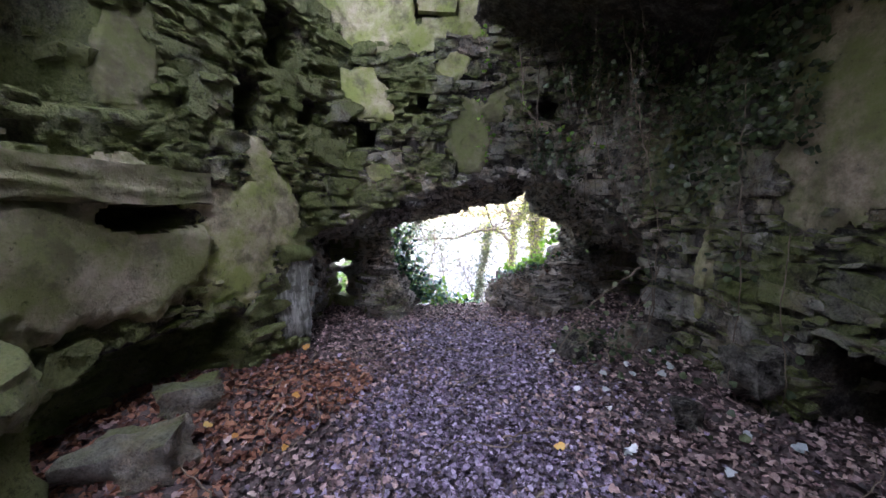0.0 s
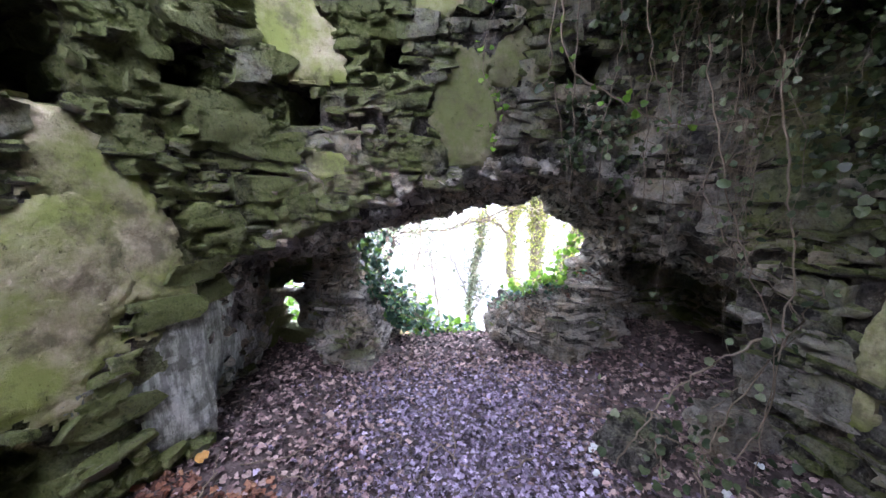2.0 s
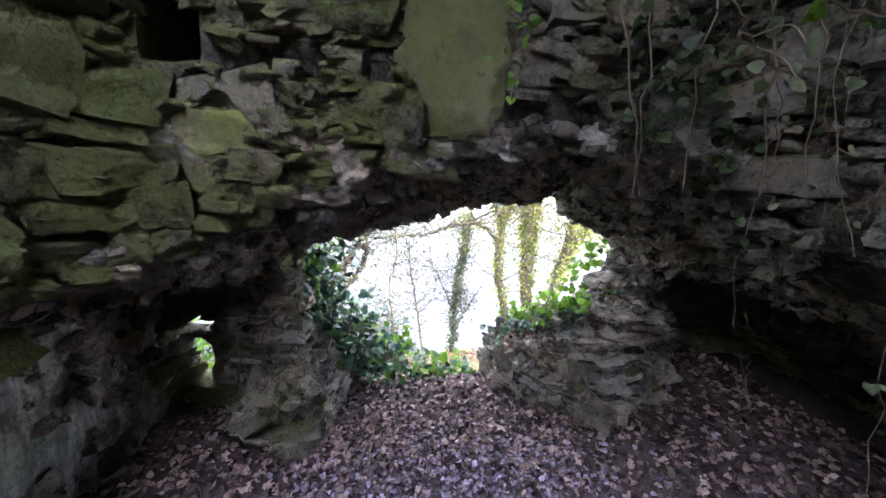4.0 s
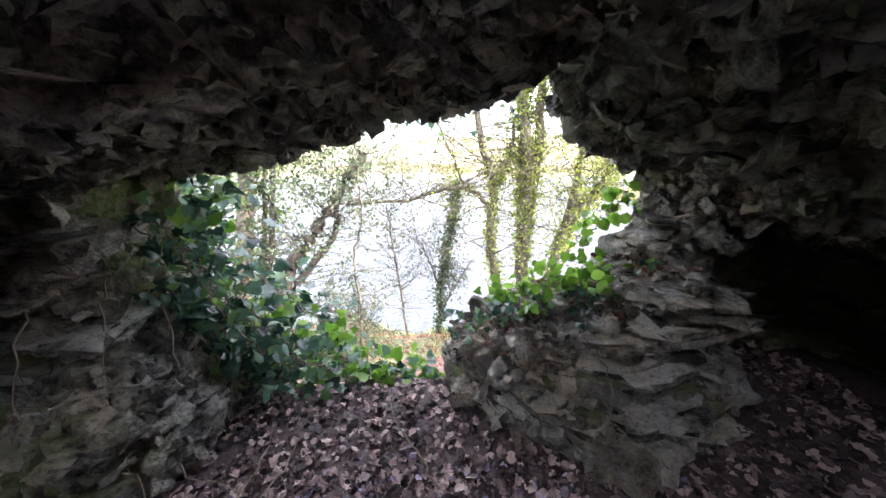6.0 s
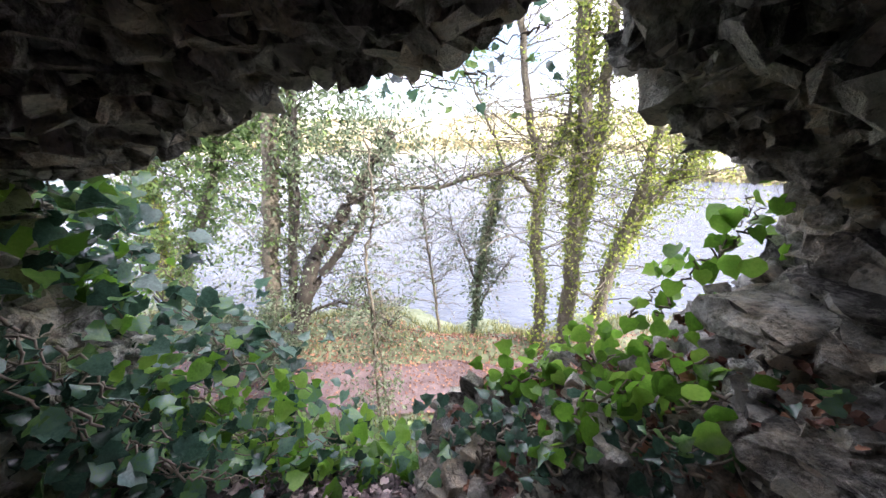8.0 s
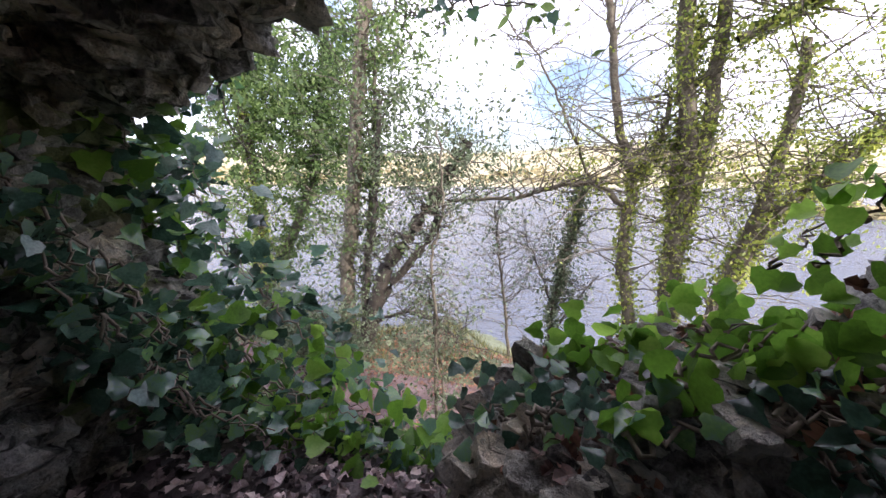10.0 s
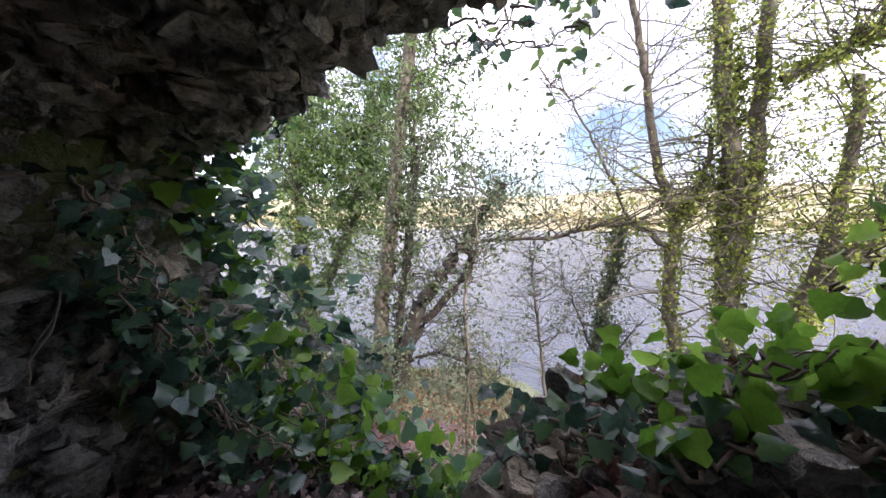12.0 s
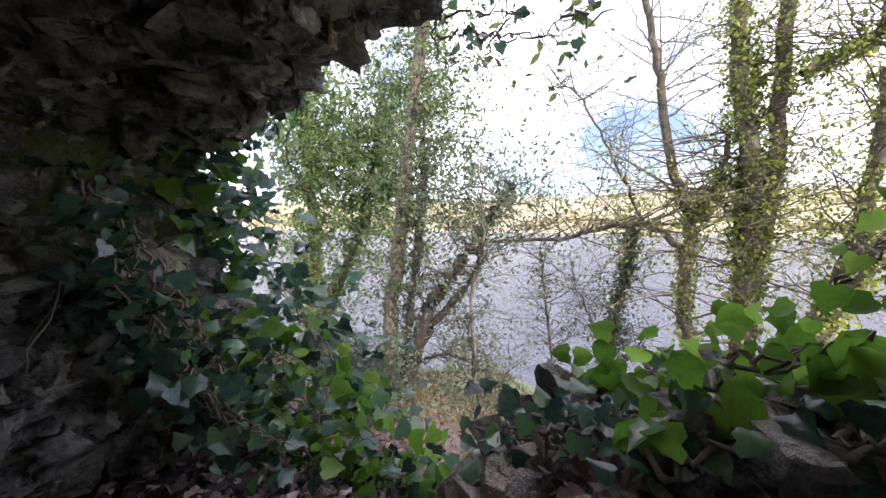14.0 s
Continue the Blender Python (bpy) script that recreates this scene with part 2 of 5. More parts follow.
ax, ay, az_ = [np.arange(s, dtype=np.float32) * STEP + o for s, o in zip(SHAPE, LO)]
X, Y, Z = ax[:, None, None], ay[None, :, None], az_[None, None, :]


def box_in(x0, x1, y0, y1, z0, z1):
    """Signed distance of a box-shaped hollow (below zero within)."""
    return np.maximum(np.maximum(np.maximum(x0 - X, X - x1), np.maximum(y0 - Y, Y - y1)), np.maximum(z0 - Z, Z - z1))


def smooth_max(a, b, k):
    h = np.clip(0.5 + 0.5 * (a - b) / k, 0, 1)
    return b + (a - b) * h + k * h * (1 - h)


ARCH_X, ARCH_Z = (-1.8, -1.34, -0.91, -0.54, -0.1, 0.4, 1.26, 1.6, 1.87, 2.4, 2.9), (1.0, 1.2, 1.40, 1.51, 1.72, 1.80, 1.80, 1.66, 1.32, 0.94, 0.80)
TOP_X, TOP_Z = (-0.90, -0.62, -0.12, 0.16, 0.26, 0.5, 0.83, 0.95, 1.08, 1.29, 1.34, 1.50, 1.72, 1.88), (1.16, 1.29, 1.39, 1.45, 1.58, 1.62, 1.57, 1.71, 1.86, 1.86, 1.55, 1.44, 1.35, 1.16)
LOW_X, LOW_Z = (-0.88, -0.74, -0.50, -0.30, 0.66, 0.76, 0.95, 1.25, 1.5, 1.84), (0.85, 0.55, 0.2, -0.3, -0.3, 0.30, 0.38, 0.48, 0.58, 0.86)


def solid():
    # main room, open to the sky
    room = np.maximum(-2.0 - X, -2.8 - Y)
    room = smooth_max(room, X - 2.15 + 1.75 * np.clip((Z - 2.72) / 0.8, 0, 1) + 0.8 * np.clip((Z - 3.7) / 1.1, 0, 1), 0.3)  # overhang added out of view to shade the east side
    room = smooth_max(room, Y - 3.97, 0.2)
    room = smooth_max(room, -0.911 * X + 0.411 * Y - 2.609, 0.25)
    room = smooth_max(room, 0.75 * X + 0.66 * Y - 3.72, 0.25)
    hollow = room + 0 * Z
    # undercut foot of the west wall, and a smooth shelf of wall above it
    hollow = np.minimum(hollow, smooth_max(box_in(-2.25, -1.5, 0.6, 2.75, -1, 0.62), room - 0.28, 0.1))
    # arched recess at the far end
    top = np.interp(ax, ARCH_X, ARCH_Z)[:, None, None]
    back = np.interp(ax, TOP_X, TOP_Z)[:, None, None]
    back = np.where(X < -0.90, 1.06, np.where(X > 1.88, 0.98, back))
    roof = top + (back - top) * np.clip((Y - 3.95) / 1.1, 0, 1) ** 0.8
    end = np.interp(ax, (-1.7, -1.2, -1.10, -0.85, -0.6, 0.5, 1.3, 1.5, 1.72, 1.85, 2.0, 3.0), (4.92, 4.92, 4.72, 4.75, 5.0, 5.05, 4.95, 4.75, 4.62, 4.80, 5.25, 5.3))[:, None, None]
    recess = smooth_max(np.maximum(Z - roof, 3.4 - Y), Y - end, 0.12)
    recess = np.maximum(np.maximum(recess, -1.60 + 0.06 * Z - X), X - 3.0)
    hollow = np.minimum(hollow, recess)
    # broken opening through the outer wall
    up = np.interp(ax, TOP_X, TOP_Z)[:, None, None]
    low = np.interp(ax, LOW_X, LOW_Z)[:, None, None]
    flare = 0.10 * np.clip(Y - 5.2, 0, 1)
    gap = np.maximum(np.maximum(Z - up - 3 * flare, low - flare - Z), np.maximum(-0.86 - flare - X, X - 1.86 - flare))
    hollow = np.minimum(hollow, np.maximum(gap * 0.8, 4.5 - Y))
    # slit window, flaring inwards
    splay = 0.35 * np.clip(5.15 - Y, 0, 1)
    slit = np.maximum(np.maximum(-1.55 - 0.2 * splay - X, X + 1.42 - splay), np.maximum(0.2 - Z, Z - 0.74 - 0.3 * splay))
    slit = np.maximum(slit, 0.035 - np.abs(Z - 0.60))
    hollow = np.minimum(hollow, np.maximum(slit, 4.6 - Y))
    # the outer face is broken back behind the slit
    hollow = np.minimum(hollow, box_in(-3.2, -1.18, 5.06, 7.0, -2.0, 1.7))
    # sockets of vanished floor beams
    for x0, x1, y0, y1, z0, z1 in ((-0.36, -0.10, 3.7, 4.6, 2.50, 2.78), (0.93, 1.34, 3.7, 4.6, 2.41, 2.66), (-1.02, -0.76, 3.6, 4.6, 2.13, 2.42),
                                   (-2.1, -1.26, 3.28, 3.56, 2.18, 2.42), (-2.3, -1.45, 2.76, 3.02, 2.05, 2.46), (-2.2, -1.25, 3.06, 3.42, 2.72, 3.12),
                                   (-2.8, -1.8, 1.15, 2.02, 1.98, 2.95), (2.0, 2.95, 1.0, 1.95, -1.0, 0.72), (1.75, 2.4, 3.0, 3.3, 2.45, 2.65),
                                   (-0.30, 0.15, 3.7, 4.5, 3.5, 3.8)):
        hollow = np.minimum(hollow, box_in(x0, x1, y0, y1, z0, z1))
    for cx0, cy0, cz0, hw0, hh0 in ((-1.54, 2.93, 2.25, 0.11, 0.20), (-1.28, 3.50, 2.34, 0.14, 0.15), (-1.42, 3.20, 2.90, 0.20, 0.27)):
        along, into = 0.411 * (X - cx0) + 0.911 * (Y - cy0), -0.911 * (X - cx0) + 0.411 * (Y - cy0)
        hollow = np.minimum(hollow, np.maximum(np.maximum(np.abs(along) - hw0, np.abs(Z - cz0) - hh0), np.abs(into) - 0.55))
    # a cavity in the plastered stretch of the west wall
    hollow = np.minimum(hollow, 0.08 * (np.sqrt(((X + 1.92) / 0.40) ** 2 + ((Y - 2.18) / 0.27) ** 2 + ((Z - 1.39) / 0.085) ** 2) - 1))
    # rock ledge beside the opening, and the lump of fallen wall under it
    ledge = np.sqrt(((X - 1.47) / 0.60) ** 2 + ((Y - 4.98) / 0.44) ** 2 + ((Z - 0.22) / 0.33) ** 2) - 1
    hollow = np.maximum(hollow, -ledge * 0.33)
    heap = np.sqrt(((X + 0.82) / 0.34) ** 2 + ((Y - 4.85) / 0.42) ** 2 + ((Z - 0.05) / 0.5) ** 2) - 1
    hollow = np.maximum(hollow, -heap * 0.35)
    # outer faces of the building
    # east crest raised beyond what is seen, to block sun and sky
    crest = np.where(X > 1.6, 6.2, 4.9 + 0.25 * np.sin(2.3 * X + 1.1 * Y))
    outer = np.maximum(box_in(-2.85, 3.6, -3.25, 5.55, -2, 6.3), Z - crest)
    return hollow, outer


def build_solid():
    s, outer = solid()
    rough = 0.050 * lattice(SHAPE, STEP, LO, (2.6, 2.6, 4.0), 3) + 0.035 * lattice(SHAPE, STEP, LO, (6, 6, 10), 4) + 0.022 * lattice(SHAPE, STEP, LO, (13, 13, 19), 5)
    deep = np.clip((Y - 3.75) / 0.4, 0, 1) * np.clip((1.95 - Z) / 0.3, 0, 1)
    smooth = s.astype(np.float32)
    s = smooth + rough * (0.28 + 1.0 * deep)
    s = np.minimum(s, -outer + 0.5 * rough)
    return s.astype(np.float32), np.minimum(smooth, -outer).astype(np.float32)


FIELD, SMOOTH = build_solid()


def surface_net(field):
    """Quads of the zero surface of a field, one vertex a mixed cell."""
    f = field
    nx, ny, nz = f.shape
    inside = f > 0
    corner = [(i, j, k) for i in (0, 1) for j in (0, 1) for k in (0, 1)]
    cut = lambda a, i, j, k: a[i:nx - 1 + i, j:ny - 1 + j, k:nz - 1 + k]
    count = sum(cut(inside, *c).astype(np.int8) for c in corner)
    cells = np.argwhere((count > 0) & (count < 8))
    number = -np.ones((nx - 1, ny - 1, nz - 1), np.int32)
    number[tuple(cells.T)] = np.arange(len(cells))
    total, weight = np.zeros((len(cells), 3)), np.zeros(len(cells))
    for a in corner:
        for d in range(3):
            if a[d]:
                continue
            b = list(a)
            b[d] = 1
            fa, fb = f[tuple((cells + a).T)], f[tuple((cells + b).T)]
            on = (fa > 0) != (fb > 0)
            t = np.where(on, fa / np.where(on, fa - fb, 1), 0)
            p = np.repeat([a], len(cells), 0).astype(float)
            p[:, d] += t
            total[on] += p[on]
            weight[on] += 1
    verts = (cells + total / weight[:, None]) * STEP + LO
    quads = []
    for d in range(3):
        e = [0, 0, 0]
        e[d] = 1
        u, v = [k for k in range(3) if k != d]
        lo = [1, 1, 1]
        lo[d] = 0
        a = f[lo[0]:nx - 1, lo[1]:ny - 1, lo[2]:nz - 1]
        b = f[lo[0] + e[0]:nx - 1 + e[0], lo[1] + e[1]:ny - 1 + e[1], lo[2] + e[2]:nz - 1 + e[2]]
        for sign in (1, -1):
            at = np.argwhere(((a > 0) & (b <= 0)) if sign > 0 else ((a <= 0) & (b > 0))) + lo
            ring = []
            for du, dv in ((1, 1), (0, 1), (0, 0), (1, 0)):
                c = at.copy()
                c[:, u] -= du
                c[:, v] -= dv
                ring.append(number[tuple(c.T)])
            q = np.stack(ring, 1)
            flip = (sign > 0) == (d == 1)
            quads.append(q[:, ::-1] if flip else q)
    quads = np.concatenate(quads)
    return verts, quads[(quads >= 0).all(1)]


WV, WQ = surface_net(FIELD)
mid = WV[WQ].mean(1)
side = np.where(mid[:, 1] > 3.55, 0, np.where(mid[:, 1] < -2.2, 1, np.where(mid[:, 0] < 0.1, 2, 3)))
for k, (wall_name, text) in enumerate((("wall_north", "ruined rubble end wall with arched recess and broken opening"), ("wall_south", "plain rubble wall closing the ruin"),
                                       ("wall_west", "mossy rubble wall with beam sockets and plaster remains"), ("wall_east", "dark rubble wall overgrown with creepers"))):
    q = WQ[side == k]
    used, inv = np.unique(q, return_inverse=True)
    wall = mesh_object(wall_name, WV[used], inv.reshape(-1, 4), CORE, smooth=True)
    tagged(wall, text, "wall", kind="structure")
    # recess faces take the lightened core
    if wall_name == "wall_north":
        wall.data.materials.append(BRIGHTENED_CORE)
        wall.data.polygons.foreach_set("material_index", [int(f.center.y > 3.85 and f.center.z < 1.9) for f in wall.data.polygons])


# ---- ground, path, water, far shore ----
def floor_height(x, y):
    h = 0.02 + 0.10 * np.clip((-x - 0.9) / 0.8, 0, 1.3) ** 1.5 + 0.12 * np.clip((x - 1.2) / 0.8, 0, 1.3) ** 1.5
    h = h + 0.03 * np.sin(1.7 * x + 0.6) * np.sin(1.3 * y) + 0.015 * np.sin(5 * x + y) * np.sin(4.1 * y - x)
    return h - 0.10 * np.clip((y - 4.9) / 0.6, 0, 1) - 0.26 * np.clip((y - 5.25) / 0.45, 0, 1)


gx, gy = np.linspace(-2.9, 3.4, 106), np.linspace(-3.2, 5.7, 150)
fx, fy = np.meshgrid(gx, gy, indexing="ij")
fz = floor_height(fx, fy) + RNG.normal(0, 0.006, fx.shape)


def grid_faces(a, b):
    i = np.arange((a - 1) * b).reshape(a - 1, b)[:, :-1].ravel()
    return np.stack([i, i + b, i + b + 1, i + 1], 1)


floor = mesh_object("floor", np.stack([fx, fy, fz], -1).reshape(-1, 3), grid_faces(*fx.shape), SOIL, smooth=True)
tagged(floor, "damp earth floor strewn with dead leaves", "floor", kind="structure")

WATER_Z = -4.6


def ground_height(x, y):
    base = np.interp(y, (4.9, 5.6, 6.4, 8.2, 8.7, 9.9, 10.5, 11.2, 13.0, 15.0, 18, 30), (-0.36, -0.45, -1.1, -2.55, -2.72, -2.75, -2.42, -2.62, -3.7, -4.5, -5.2, -7))
    base = np.where(y > 10, np.interp(y + np.clip((y - 10) / 1.5, 0, 1) * (0.55 * np.sin(0.8 * x) + 0.35 * np.sin(2.1 * x + 1)), (10, 10.5, 11.2, 13.0, 15.0, 18, 30), (-2.75, -2.42, -2.62, -3.7, -4.5, -5.2, -7)), base)
    return base + 0.05 * np.sin(1.3 * x) * np.sin(0.9 * y + 1) + 0.03 * np.sin(4 * x + y)


cx = np.concatenate([-np.geomspace(2500, 13, 22), np.linspace(-12, 12, 110), np.geomspace(13, 2500, 22)])
cy = np.concatenate([-np.geomspace(2500, 4, 14), np.linspace(-3, 5, 9), np.linspace(5.3, 18, 110), np.geomspace(19, 3000, 40)])
px, py = np.meshgrid(cx, cy, indexing="ij")
pz = ground_height(px, py) + np.where(py < 17, RNG.normal(0, 0.02, px.shape), 0)
pz = np.where(py > 100, np.interp(py, (100, 170, 200, 260, 480, 900, 3000), (-7, -6, -4.0, 3, 34, 55, 60)) + 4 * np.sin(px / 90.0) * np.clip((py - 220) / 200, 0, 1), pz)
ground = mesh_object("ground", np.stack([px, py, pz], -1).reshape(-1, 3), grid_faces(*px.shape), GROUND, smooth=True)
tagged(ground, "grassy lake bank falling to the water", "ground", kind="structure")
ground.data.materials.append(FAR_HILL)
ground.data.polygons.foreach_set("material_index", [int(p.center.y > 150) for p in ground.data.polygons])
water = mesh_object("water", [(-2500, 12, WATER_Z), (2500, 12, WATER_Z), (2500, 215, WATER_Z), (-2500, 215, WATER_Z)], [(0, 1, 2, 3)], WATER)
tagged(water, "pale rippled lake reflecting the sky", "water", kind="structure")
qx, qy = np.meshgrid(np.linspace(-14, 14, 90), np.linspace(8.55, 9.95, 12), indexing="ij")
path_edge = 0.12 * np.sin(qx * 1.1) + 0.06 * np.sin(qx * 3.7)
qy = qy + path_edge
trail = mesh_object("path", np.stack([qx, qy, ground_height(qx, qy) + 0.05], -1).reshape(-1, 3), grid_faces(*qx.shape), PATH, smooth=True)
tagged(trail, "brown leaf-covered footpath along the bank", "path", kind="structure")


# ---- masonry facing: stones laid in rough courses on the carved walls ----
def sample(field, p):
    q = (np.asarray(p) - LO) / STEP
    q = np.clip(q, 0, np.array(field.shape) - 1.001)
    i = q.astype(int)
    t = q - i
    out = 0
    for a in (0, 1):
        for b in (0, 1):
            for c in (0, 1):
                w = (t[..., 0] if a else 1 - t[..., 0]) * (t[..., 1] if b else 1 - t[..., 1]) * (t[..., 2] if c else 1 - t[..., 2])
                out = out + w * field[i[..., 0] + a, i[..., 1] + b, i[..., 2] + c]
    return out


def march(origin, way, field, reach=5.0, step=0.03):
    """First meeting of rays with the walls; nan where there is none."""
    origin, way = np.broadcast_arrays(np.asarray(origin, float), np.asarray(way, float))
    n = len(way)
    dist, done = np.full(n, np.nan), np.zeros(n, bool)
    for k in range(1, int(reach / step)):
        d = k * step
        hit = (~done) & (sample(field, origin + way * d) > 0)
        dist[hit] = d
        done |= hit
    lo, hi = dist - step, dist.copy()
    for _ in range(5):
        m = (lo + hi) / 2
        on = sample(field, origin + way * np.nan_to_num(m)[:, None]) > 0
        hi, lo = np.where(on, m, hi), np.where(on, lo, m)
    return hi


def inward(p, h=0.07):
    """Unit normals of the walls, pointing into the hollow."""
    g = np.stack([sample(SMOOTH, p - h * e) - sample(SMOOTH, p + h * e) for e in np.eye(3)], -1)
    return g / np.maximum(np.linalg.norm(g, axis=-1, keepdims=True), 1e-6)


def stone_mesh(seed, cuts=2, chip=0.05, crease=32, crag=0.0):
    """A broken, roughly squared stone one metre across, wedge-shaped and chipped."""
    r = np.random.default_rng(seed)
    bm = bmesh.new()
    bmesh.ops.create_cube(bm, size=1.0)
    bmesh.ops.subdivide_edges(bm, edges=bm.edges[:], cuts=cuts, use_grid_fill=True)
    wedge, skew, nip = r.normal(0, 0.10), r.normal(0, 0.12), r.normal(0, 0.12)
    off = Vector(r.uniform(0, 90, 3))
    for v in bm.verts:
        k = sum(abs(c) > 0.45 for c in v.co)
        pull = {3: r.uniform(0.78, 1.0), 2: r.uniform(0.90, 1.04)}.get(k, 1.0)
        rough = 1 + 0.32 * noise.noise(v.co * 1.6 + off) + 0.16 * noise.noise(v.co * 4.1 + off)
        rough += crag * (abs(noise.noise(v.co * 3.3 + off)) * 1.6 - 0.35 + 0.7 * noise.noise(v.co * 8.0 + off))
        x, y, z = [c * pull * rough + r.normal(0, chip * 0.5) for c in v.co]
        v.co = Vector((x + skew * z, y + nip * x, z * (1 + wedge * 2 * x)))
    me = bpy.data.meshes.new("stone")
    bm.to_mesh(me)
    bm.free()
    me.shade_smooth()
    me.set_sharp_from_angle(angle=radians(crease))
    return me


STONES = [stone_mesh(40 + k) for k in range(24)]
for me in STONES:
    me.materials.append(STONE_PIECE)
STONE_VERTS = [np.array([v.co[:] for v in me.vertices]) for me in STONES]
CHUNKS = [stone_mesh(140 + k, 3, 0.05, crag=0.10) for k in range(24)]
CHUNK_VERTS = [np.array([v.co[:] for v in me.vertices]) for me in CHUNKS]
CHUNK_FACES = [np.array([p.vertices[:] for p in me.polygons]) for me in CHUNKS]
STONE_FACES = [np.array([p.vertices[:] for p in me.polygons]) for me in STONES]
WALLS = {k: bpy.data.objects[k] for k in ("wall_north", "wall_west", "wall_east")}

# plaster remains: centre, half width, half height, slant, seed, material key, proud by
WEST_PATCHES = [
    ((-1.47, 3.10, 1.52), 0.21, 0.46, -0.35, 1, "lime", 0.032),
    ((-1.60, 2.74, 1.20), 0.50, 0.46, 0.2, 2, "lime", 0.032),
    ((-1.95, 1.85, 1.20), 0.78, 0.46, 0.0, 3, "grey", 0.09),
    ((-1.53, 3.78, 0.52), 0.86, 0.56, 0.0, 10, "white", 0.03),
    ((-1.98, 2.24, 2.35), 0.16, 0.36, 0.3, 11, "brown", 0.03),
]
OTHER_PATCHES = [
    ((-0.85, 3.90, 2.70), 0.27, 0.29, -0.5, 4, "lime", 0.032),
    ((-0.45, 3.95, 3.62), 0.95, 0.46, 0.1, 5, "lime", 0.032),
    ((0.30, 3.95, 2.22), 0.26, 0.44, 0.1, 6, "brown", 0.03),
    ((-0.72, 3.90, 1.86), 0.16, 0.12, -0.4, 7, "lime", 0.032),
    ((2.12, 1.90, 1.95), 0.42, 0.62, 0.1, 8, "brown", 0.03),
    ((2.12, 2.80, 0.82), 0.07, 0.38, 0.05, 9, "lime", 0.06),
    ((0.10, 3.95, 2.95), 0.22, 0.16, 0.2, 12, "lime", 0.032),
    ((0.62, 3.96, 2.62), 0.12, 0.2, 0.3, 14, "brown", 0.03),
]
PATCHES = WEST_PATCHES + OTHER_PATCHES


def patch_frame(centre):
    c = np.array(centre, float)
    n = inward(c[None], 0.18)[0]
    n[2] = 0
    n /= np.linalg.norm(n)
    t = np.array((-n[1], n[0], 0.0))
    return c, n, t


def patch_cover(u, v, x, z, seed):
    """Above zero where plaster still holds: a ragged island with gaps."""
    off = seed * 7.3
    edge = np.array([0.34 * noise.noise((a * 3.1 + off, b * 3.1, 1.7)) + 0.20 * noise.noise((a * 8 + off, b * 8, 4.2)) + 0.13 * noise.noise((a * 21, b * 21 + off, 9.0)) for a, b in zip(np.ravel(x), np.ravel(z))]).reshape(np.shape(x))
    return 1 - (np.abs(u) ** 2.6 + np.abs(v) ** 2.6) ** (1 / 2.6) + 1.25 * edge


def under_plaster(p):
    hidden = np.zeros(len(p), bool)
    for centre, hw, hh, slant, seed, *_ in PATCHES:
        c, n, t = patch_frame(centre)
        d = p - c
        x, z = d @ t, d[:, 2]
        close = (np.abs(d @ n) < 0.5) & (np.abs(z) < 1.5 * hh) & (np.abs(x - slant * z) < 1.5 * hw)
        if close.any():
            hidden[close] |= patch_cover((x - slant * z)[close] / hw, z[close] / hh, x[close], z[close], seed) > 0.02
    return hidden


ROOM = np.array((0.1, 1.9, 0.0))
placed = []  # wall, centre, axes, sizes
z = 0.04
rng = np.random.default_rng(21)
while z < 4.7:
    h = rng.choice((0.06, 0.09, 0.12, 0.16, 0.21), p=(0.18, 0.27, 0.27, 0.17, 0.11))
    bend = rng.uniform(0, 6.28, 3)
    theta = np.radians(np.arange(-32, 212, 0.5))
    way = np.stack([np.cos(theta), np.sin(theta), 0 * theta], 1)
    origin = ROOM + np.stack([0 * theta, 0 * theta, z + h / 2 + 0.035 * np.sin(5 * theta + bend[0]) + 0.025 * np.sin(13 * theta + bend[1])], 1)
    d = march(origin, way, SMOOTH)
    p = origin + way * d[:, None]
    k = int(rng.integers(0, 6))
    while k < len(p) - 2:
        w = h * rng.choice((rng.uniform(0.7, 1.3), rng.uniform(1.2, 2.2), rng.uniform(2.0, 3.2))) + 0.02
        w = min(w, rng.uniform(0.26, 0.40))
        e = k + 1
        while e < len(p) - 1 and np.linalg.norm(p[e] - p[k]) < w:
            e += 1
        a, b = p[k], p[e]
        k = e
        if not np.isfinite(a).all() or not np.isfinite(b).all():
            continue
        long = np.linalg.norm(b - a)
        if long > 1.6 * w + 0.05 or long < 0.03:
            continue
        c = (a + b) / 2
        n = inward(c[None], 0.05)[0]
        if abs(n[2]) > 0.55 or c[2] < floor_height(c[0], c[1]) - 0.02:
            continue
        if 1.85 < c[1] < 2.5 and 1.24 < c[2] < 1.54 and c[0] < 0:
            continue
        if under_plaster(c[None])[0] or rng.random() < 0.12:
            continue
        flat = np.array((n[0], n[1], 0))
        flat /= np.linalg.norm(flat)
        if abs(np.dot(flat, (b - a) / long)) > 0.5:
            continue
        t = np.array((-flat[1], flat[0], 0))
        roll = rng.normal(0, 0.11)
        tt, up = t * math.cos(roll) + np.array((0, 0, 1)) * math.sin(roll), -t * math.sin(roll) + np.array((0, 0, 1)) * math.cos(roll)
        deep = rng.uniform(0.14, 0.22)
        proud = rng.uniform(-0.008, 0.045)
        name = "wall_north" if c[1] > 3.55 else ("wall_west" if c[0] < 0.1 else "wall_east")
        placed.append((name, c + flat * (proud - deep / 2 + 0.02), (tt, flat, up), (long * rng.uniform(0.9, 1.08), deep, h * rng.choice((rng.uniform(0.5, 0.8), rng.uniform(0.8, 1.15), rng.uniform(0.9, 1.3))))))
    z += h * 0.97

